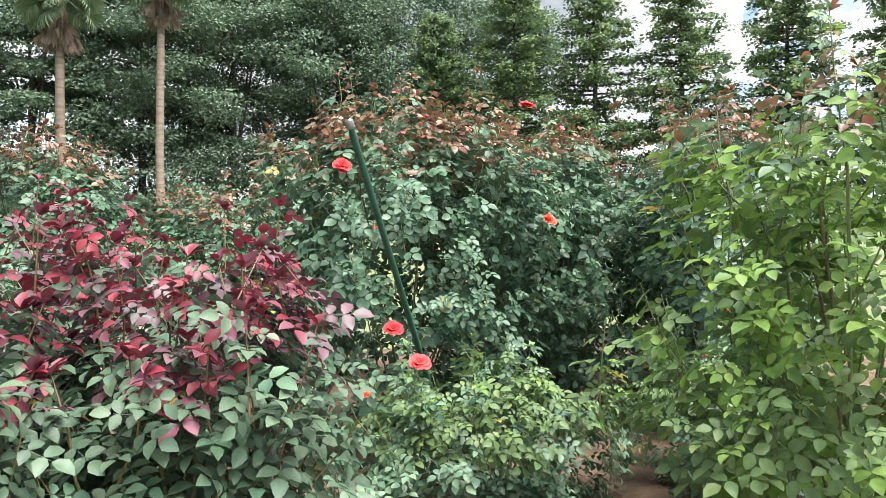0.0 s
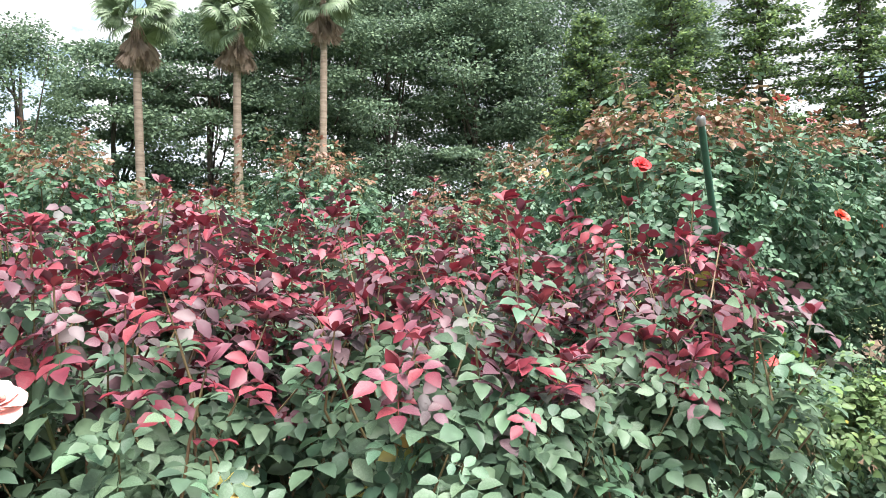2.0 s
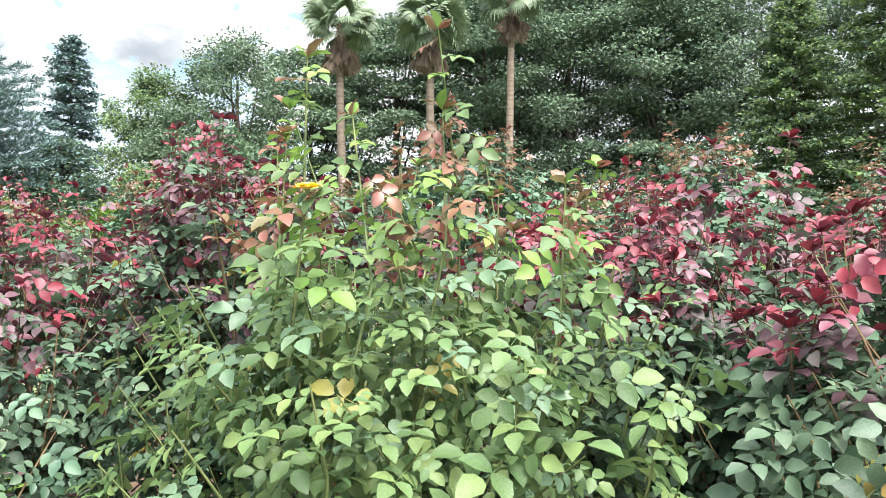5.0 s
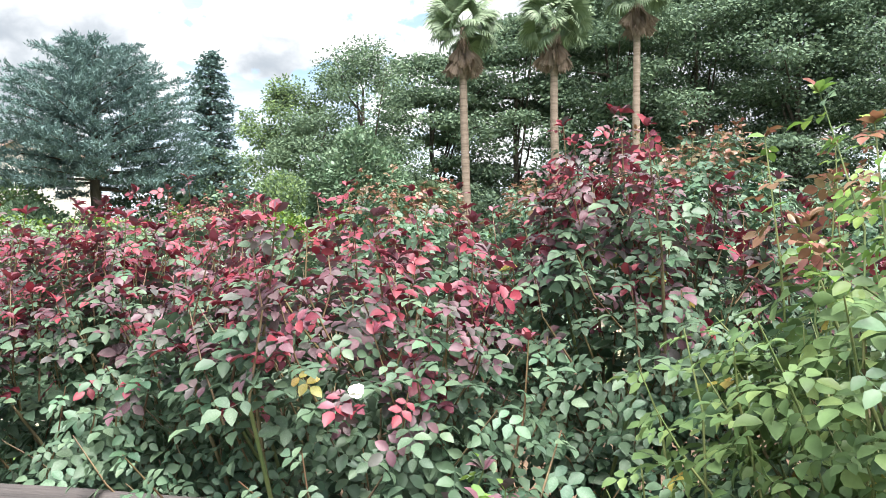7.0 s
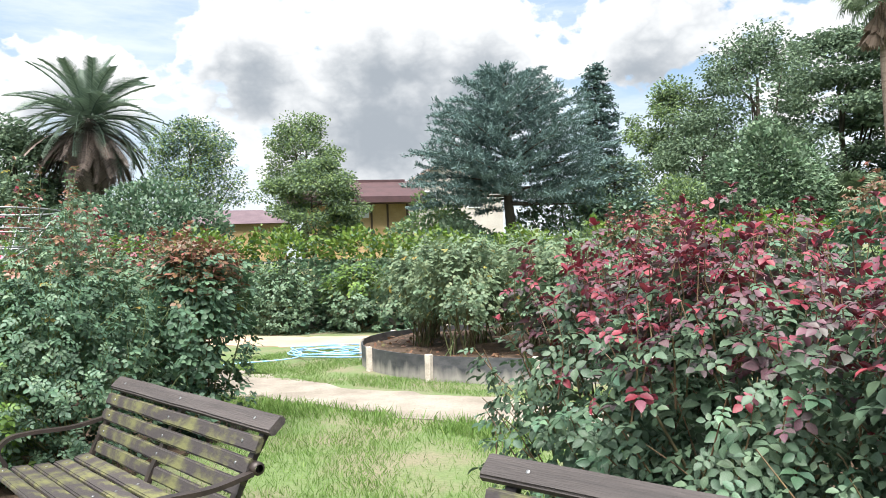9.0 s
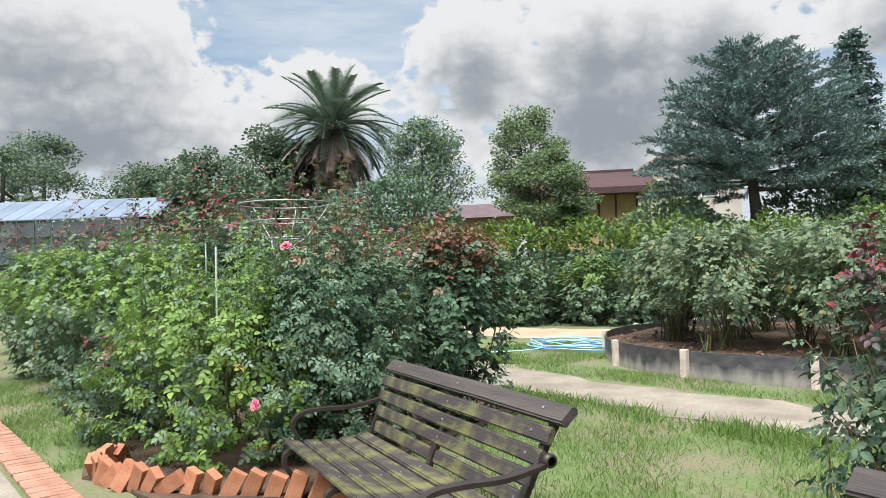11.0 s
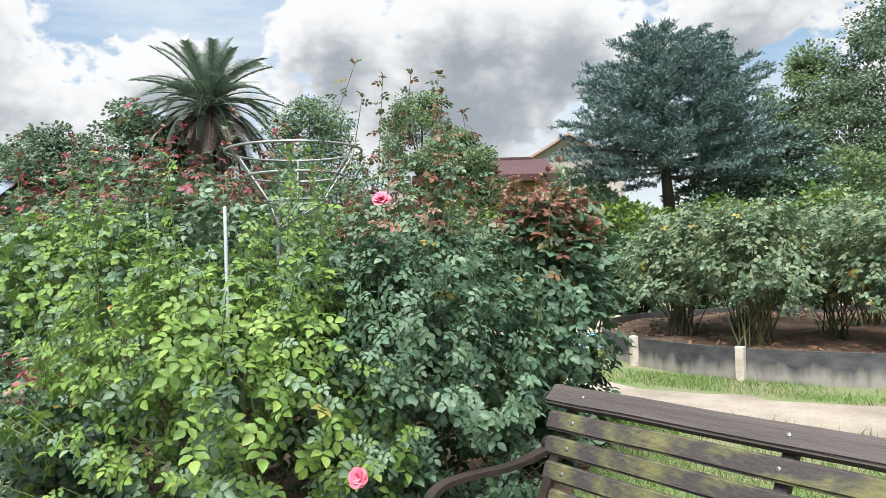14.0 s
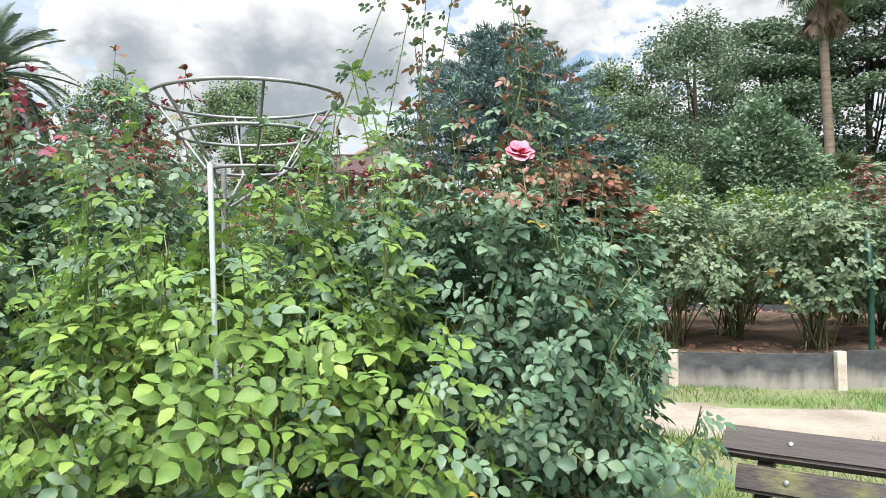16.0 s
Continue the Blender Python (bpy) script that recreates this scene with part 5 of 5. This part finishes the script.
def hoop_stand(x, y, z_top, r_top):
    t = thing("rose_stand", x, y, 0, "steel rose support with a thin pole and ring-shaped hoops on top", "plant support")
    q = Quads()
    q.tube([(-0.1, -0.1, -0.05), (-0.09, -0.09, 0.9), (-0.08, -0.08, z_top - 0.3)], (0.013, 0.013, 0.013), 10)
    part("pole", q.mesh("pole", [HOOP_STEEL]), t, "grey steel pole")
    for r, zz in ((r_top, z_top), (r_top * 0.72, z_top - 0.16), (r_top * 0.45, z_top - 0.32)):
        q = Quads()
        a = np.linspace(0, 2 * math.pi, 41)
        q.tube(np.stack([r * np.cos(a), r * np.sin(a), zz + 0 * a], -1), np.full(41, 0.0085), 6)
        part("hoop", q.mesh("hoop", [HOOP_STEEL]), t)
    for k in range(6):
        a = k * math.pi / 3 + 0.3
        q = Quads()
        q.tube([(-0.08, -0.08, z_top - 0.5), (r_top * 0.45 * math.cos(a), r_top * 0.45 * math.sin(a), z_top - 0.32), (r_top * math.cos(a), r_top * math.sin(a), z_top)], (0.007, 0.007, 0.007), 5)
        part("strut", q.mesh("strut", [HOOP_STEEL]), t)
    return t


hoop_stand(-7.44, 3.66, 2.06, 0.43)
upright_stake(-9.03, 3.52, 1.76, POLE_WHITE, 0.009, "thin pale pole among light green roses")
upright_stake(-6.85, 2.72, 1.63, POLE_WHITE, 0.009, "pale blue-grey pole inside the light green rose bush")

hose = Quads()
rs = np.random.RandomState(8)
pts = []
for k in range(190):
    a = k * 0.19
    rr = 0.6 + 0.3 * math.sin(k * 0.047) + 0.06 * math.sin(k * 0.7)
    pts.append((-9.35 + rr * 1.05 * math.cos(a) + 0.1 * math.sin(k * 0.05), 10.05 + rr * 0.8 * math.sin(a), 0.03 + 0.0004 * k + 0.02 * abs(math.sin(k * 0.4))))
end = np.linspace(0, 1, 40)[:, None]
tail = np.array(pts[-1]) * (1 - end) + np.array((-9.7, 7.95, 0.025)) * end + np.stack([0.35 * np.sin(end[:, 0] * 5), 0 * end[:, 0], 0 * end[:, 0]], -1)
hose.tube(np.concatenate([pts, tail]), np.full(230, 0.011), 6)
tagged(new("garden_hose", hose.mesh("garden_hose", [HOSE_BLUE])), "loosely coiled light blue garden hose lying on grass", "hose")

# ---- hedge and far roses ----
for k in range(9):
    hx, hy = -17.5 + k * 1.75, 10.4 + k * 1.02
    shrub("hedge", "clipped hedge with yellow-green young tops", hx, hy + 1.2, 1.25, 0.8, 2.35 + 0.1 * math.sin(k), 120 + k, [LEAF_MID, LEAF_DARK], 4200, 0.13, "hedge", "hedge beyond the beds", z=0.0, top_mat=HEDGE_TOP, boxy=0.75)
far = []
for k in range(3):
    far.append(rose_bush("tall leafy green rose bush in a far bed", -13.5 + k * 1.6, 12.9 + k * 1.0, 0.85, 0.8, 1.7, 140 + k, shoots=170, plain=True, bottom=0.06, leaf=0.16, low=LEAF_MID, mid=LEAF_LIGHT if k == 1 else LEAF_MID, top=LEAF_LIGHT, half=LEAF_MID, red=0.3, tall=5, tall_by=0.2, group="roses in the far bed"))
for k, (bx, by) in enumerate([(-9.0, 15.8), (-7.2, 16.6), (-5.2, 17.2), (-3.2, 17.6), (-1, 18), (1.5, 17.2), (4, 16.6), (-15.2, 12.0), (6.5, 16.5), (-17, 11.4), (9, 15.5), (3, 13), (6, 12.4), (0, 13.8)]):
    copy_thing(far[k % 3], pose(bx, by, 0, 0, 0, k * 70))


# ---- roses in the round bed ----
ring_kinds = []
for k in range(3):
    ring_kinds.append(rose_bush("grey-green rose bush with bare canes showing below", CX + (-1.5, -0.4, 1.0)[k], CY + (-1.3, -1.9, -1.7)[k], 0.72, 0.66, 1.72, 160 + k, shoots=150, plain=True, leaf=0.145, low=LEAF_PALE, mid=LEAF_PALE, top=LEAF_MID, half=LEAF_PALE, red=0.25, yellow=0.02, tall=6, tall_by=0.2, bottom=0.36, z=0.22, canes=22, low_mix=LEAF_MID, group="roses in the round bed"))
for k, (bx, by) in enumerate([(-2.0, -0.2), (-0.9, -0.6), (0.2, -0.8), (-1.2, 0.9), (0.3, 0.7), (1.8, -0.5), (1.6, 0.9)]):
    copy_thing(ring_kinds[k % 3], pose(CX + bx, CY + by, 0.22, 0, 0, 50 + k * 80))
ring_red = rose_bush("tall rose bush with red young tips", CX + 2.0, CY - 0.9, 0.95, 0.85, 1.95, 170, shoots=200, plain=True, leaf=0.13, low=LEAF_DARK, mid=LEAF_MID, top=LEAF_RED, half=LEAF_BRONZE, red=0.6, red_from=0.6, tall=12, tall_by=0.3, bottom=0.3, z=0.22, canes=20, group="roses in the round bed")
copy_thing(ring_red, pose(CX + 3.4, CY + 0.9, 0.0, 0, 0, 120))

# ---- dark red-leaved roses beside the walk ----
RED_LABEL = "rose bush with wine-red young leaves over blue-green foliage"
reds = [
    (4.4, 1.95, 0.54, 0.6, 1.46, 10, 180), (3.65, 1.88, 0.62, 0.6, 1.44, 12, 190), (3.0, 1.95, 0.62, 0.6, 1.46, 12, 190), (2.2, 1.92, 0.62, 0.6, 1.54, 12, 200),
    (1.75, 2.6, 0.58, 0.6, 1.5, 12, 120), (4.0, 3.05, 0.62, 0.6, 1.6, 14, 0), (3.2, 3.1, 0.68, 0.65, 1.62, 14, 0), (2.2, 3.15, 0.68, 0.65, 1.68, 16, 0), (1.35, 3.4, 0.62, 0.62, 1.52, 14, 0),
    (0.4, 3.2, 0.58, 0.55, 1.78, 16, 170), (-0.5, 2.85, 0.66, 0.66, 1.48, 14, 200), (-1.3, 3.2, 0.66, 0.64, 1.52, 14, 200), (-2.0, 3.65, 0.62, 0.66, 1.55, 14, 190), (-0.5, 3.9, 0.68, 0.65, 1.62, 14, 0), (-1.5, 4.4, 0.68, 0.65, 1.68, 14, 0),
]
red_bushes = []
for k, (bx, by, rx, ry, hh, tl, sg) in enumerate(reds):
    big = 0.14 if k < 4 else 0.122
    red_bushes.append(rose_bush(RED_LABEL, bx, by, rx, ry, hh, 200 + k, shoots=215 if sg else 150, leaf=big, low=LEAF_BLUE_GREEN, mid=LEAF_BLUE_GREEN, top=LEAF_RED, half=LEAF_PURPLE, red_from=0.71 if k < 4 else 0.74 if k < 9 else 0.62, red=0.92 if k < 9 else 0.74, tall=tl, tall_by=0.2, stem=STEM_RED, singles=sg, yellow=0.003, bottom=0.06, group="red-leaved roses", low_mix=LEAF_DARK, plain=not sg, canes=8))
flower(red_bushes[2], 2.75, 1.57, 1.15, PETAL_PALE, 0.115, (25, 10, 0), "open pale pink rose")
flower(red_bushes[1], 3.47, 1.3, 0.93, PETAL_PALE, 0.1, (25, 10, 0), "open pale pink rose")
flower(red_bushes[10], -0.37, 2.1, 1.14, PETAL_WHITE, 0.032, (50, 0, 0), "small cream rose")

# ---- yellow-green rose by the walk, between the red ones ----
yg = rose_bush("light green rose bush with yellowing leaves and bronze shoots", 0.98, 2.26, 0.72, 0.82, 1.54, 230, shoots=245, leaf=0.125, low=LEAF_SPRING, mid=LEAF_SPRING, top=LEAF_BRONZE, half=LEAF_LIGHT, red_from=0.86, red=0.6, yellow=0.025, tall=14, tall_by=0.4, singles=230, bottom=0.06, low_mix=LEAF_MID, group="green roses")
flower(yg, 0.5, 1.55, 1.0, PETAL_WHITE, 0.032, (60, 0, 0), "small cream rose")
flower(yg, 0.53, 1.52, 0.92, PETAL_WHITE, 0.032, (60, 0, 0), "small cream rose")
flower(yg, 0.75, 1.75, 1.52, PETAL_YELLOW, 0.05, (10, 0, 0), "closed yellow rose bud")
cream = rose_bush("low green rose bush with small cream roses", -0.05, 2.2, 0.5, 0.4, 0.85, 231, shoots=90, leaf=0.13, low=LEAF_MID, mid=LEAF_MID, top=LEAF_LIGHT, half=LEAF_PURPLE, red=0.3, tall=3, tall_by=0.12, singles=120, bottom=0.05, group="green roses")

# ---- green roses where the walk begins ----
near_right = rose_bush("tall light green rose bush with bronze young leaves", 6.55, 1.35, 0.75, 0.7, 2.0, 240, shoots=200, leaf=0.145, low=LEAF_SPRING, mid=LEAF_LIGHT, top=LEAF_BRONZE, half=LEAF_MID, red_from=0.85, red=0.6, yellow=0.01, tall=12, tall_by=0.5, singles=230, bottom=0.05, canes=20, low_mix=LEAF_LIGHT, group="green roses")
coral = rose_bush("low light green rose bush with coral-red roses", 6.1, 3.0, 0.8, 0.55, 0.9, 241, shoots=170, leaf=0.13, low=LEAF_DARK, mid=LEAF_SPRING, top=LEAF_LIGHT, half=LEAF_MID, red=0.25, tall=5, tall_by=0.15, singles=170, bottom=0.05, low_mix=LEAF_MID, group="green roses")
flower(coral, 5.56, 2.77, 0.91, PETAL_CORAL, 0.1, (40, -10, 0), "open coral-red rose")
flower(coral, 5.6, 3.15, 1.03, PETAL_RED, 0.1, (40, -10, 0), "open red rose")
flower(coral, 5.42, 3.1, 0.72, PETAL_ORANGE, 0.05, (30, -10, 0), "small orange rose bud")
tall_green = rose_bush("tall dark green rose bush with bronze-red tips", 6.35, 4.6, 1.2, 1.0, 2.6, 242, shoots=430, leaf=0.15, low=LEAF_DARK, mid=LEAF_DARK, top=LEAF_BRONZE, half=LEAF_BRONZE, red_from=0.72, red=0.75, tall=18, tall_by=0.3, singles=150, bottom=0.06, group="green roses", plain=True)
flower(tall_green, 5.56, 3.75, 1.93, PETAL_RED, 0.11, (50, -10, 0), "open bright red rose")
g2 = rose_bush("tall green rose bush with bronze-red tips", 7.8, 4.9, 1.0, 0.9, 2.5, 243, shoots=300, leaf=0.15, low=LEAF_DARK, mid=LEAF_DARK, top=LEAF_BRONZE, half=LEAF_BRONZE, red_from=0.8, red=0.5, tall=14, tall_by=0.35, bottom=0.06, group="green roses", plain=True)
flower(g2, 7.05, 3.75, 1.63, PETAL_ORANGE, 0.1, (50, 0, 0), "open orange-red rose")
g3 = rose_bush("tall green rose bush with red roses on top", 8.4, 5.9, 1.0, 0.9, 2.65, 244, shoots=260, leaf=0.15, low=LEAF_DARK, mid=LEAF_DARK, top=LEAF_BRONZE, half=LEAF_MID, red_from=0.78, red=0.55, tall=12, tall_by=0.35, bottom=0.06, group="green roses", plain=True)
flower(g3, 7.83, 5.1, 2.71, PETAL_RED, 0.15, (30, 0, 0), "open red rose")
flower(g3, 7.3, 6.0, 2.72, PETAL_RED, 0.09, (30, 0, 0), "open red rose")
flower(g3, 8.35, 5.3, 2.58, PETAL_PINK, 0.09, (30, 0, 0), "open pink rose")
for bx, by, ang, src in ((8.6, 3.7, 60, g2), (9.7, 4.6, 140, g2), (9.4, 6.6, 20, g2), (5.3, 6.4, 200, g2), (4.1, 7.2, 90, g2), (3.0, 6.4, 10, g2), (6.6, 7.4, 40, g2), (7.5, 2.5, 250, coral), (1.8, 7.4, 130, g2), (0.4, 6.4, 300, g2), (10.8, 5.8, 330, g2), (-0.8, 6.6, 200, g2)):
    copy_thing(src, pose(bx, by, 0, 0, 0, ang) @ Matrix.Scale(0.8 if bx < 7 and src is g2 and by < 7 else 1.0, 4))

# ---- the big bush beside the bench ----
light = rose_bush("bright yellow-green rose bush with large leaves", -7.0, 2.85, 0.98, 0.98, 1.52, 260, foot=0.95, shoots=370, leaf=0.125, low=LEAF_LIGHT, mid=LEAF_LIGHT, top=LEAF_LIGHT, half=LEAF_MID, red=0.3, tall=24, tall_by=0.45, singles=290, bottom=0.04, low_mix=LEAF_MID, group="roses beside the bench")
dark = rose_bush("dark green rose bush with pink roses and tall bronze shoots", -6.25, 3.48, 0.68, 0.8, 1.68, 261, foot=0.85, shoots=390, leaf=0.112, low=LEAF_DARK, mid=LEAF_DARK, top=LEAF_BRONZE, half=LEAF_MID, red_from=0.85, red=0.5, tall=20, tall_by=0.8, singles=290, bottom=0.04, low_mix=LEAF_MID, group="roses beside the bench")
flower(dark, -5.9, 2.84, 1.6, PETAL_PINK, 0.08, (30, 20, 0), "open pink rose")
flower(dark, -5.74, 2.51, 0.552, PETAL_PINK, 0.075, (70, 0, 20), "open pink rose")
bronze = rose_bush("dark green rose bush with bronze-red young leaves", -6.22, 4.65, 0.47, 0.55, 1.85, 262, shoots=230, leaf=0.135, low=LEAF_DARK, mid=LEAF_DARK, top=LEAF_BRONZE, half=LEAF_BRONZE, red_from=0.66, red=0.85, tall=12, tall_by=0.2, singles=80, bottom=0.06, group="roses beside the bench", plain=True)
low_l = rose_bush("low blue-green rose bush with a few red shoots", -8.15, 2.4, 0.62, 0.5, 0.85, 263, shoots=120, leaf=0.125, low=LEAF_BLUE_GREEN, mid=LEAF_DARK, top=LEAF_RED, half=LEAF_BRONZE, red=0.3, tall=4, tall_by=0.12, singles=60, bottom=0.05, group="roses beyond the bench", plain=True)
mixed = rose_bush("tall green rose bush with reddish tips", -9.1, 4.2, 0.95, 0.9, 2.2, 264, shoots=210, leaf=0.15, low=LEAF_DARK, mid=LEAF_MID, top=LEAF_RED, half=LEAF_BRONZE, red_from=0.78, red=0.35, tall=16, tall_by=0.58, bottom=0.06, group="roses beyond the bench", plain=True)
yellowish = rose_bush("yellow-green leafy rose bush among taller ones", -9.75, 3.3, 0.95, 0.85, 1.9, 265, shoots=190, leaf=0.155, low=LEAF_MID, mid=LEAF_LIGHT, top=LEAF_LIGHT, half=LEAF_MID, red=0.2, tall=6, tall_by=0.3, bottom=0.06, group="roses beyond the bench", plain=True)
for bx, by, ang, src in ((-7.9, 5.2, 30, mixed), (-10.4, 5.6, 100, mixed), (-11.9, 4.7, 190, mixed), (-11.7, 3.1, 80, yellowish), (-10.9, 4.0, 320, mixed), (-13.2, 2.9, 30, yellowish), (-9.2, 6.2, 260, mixed), (-13.6, 4.0, 10, mixed), (-14.2, 6.2, 70, mixed), (-12.4, 6.4, 150, yellowish), (-15.5, 3.4, 220, yellowish), (-16.5, 5.4, 300, mixed), (-18, 3.6, 20, mixed), (-20, 5.0, 120, mixed)):
    copy_thing(src, pose(bx, by, 0, 0, 0, ang) @ Matrix.Scale(0.82 if by > 5 and bx > -9.5 else 1.0, 4))
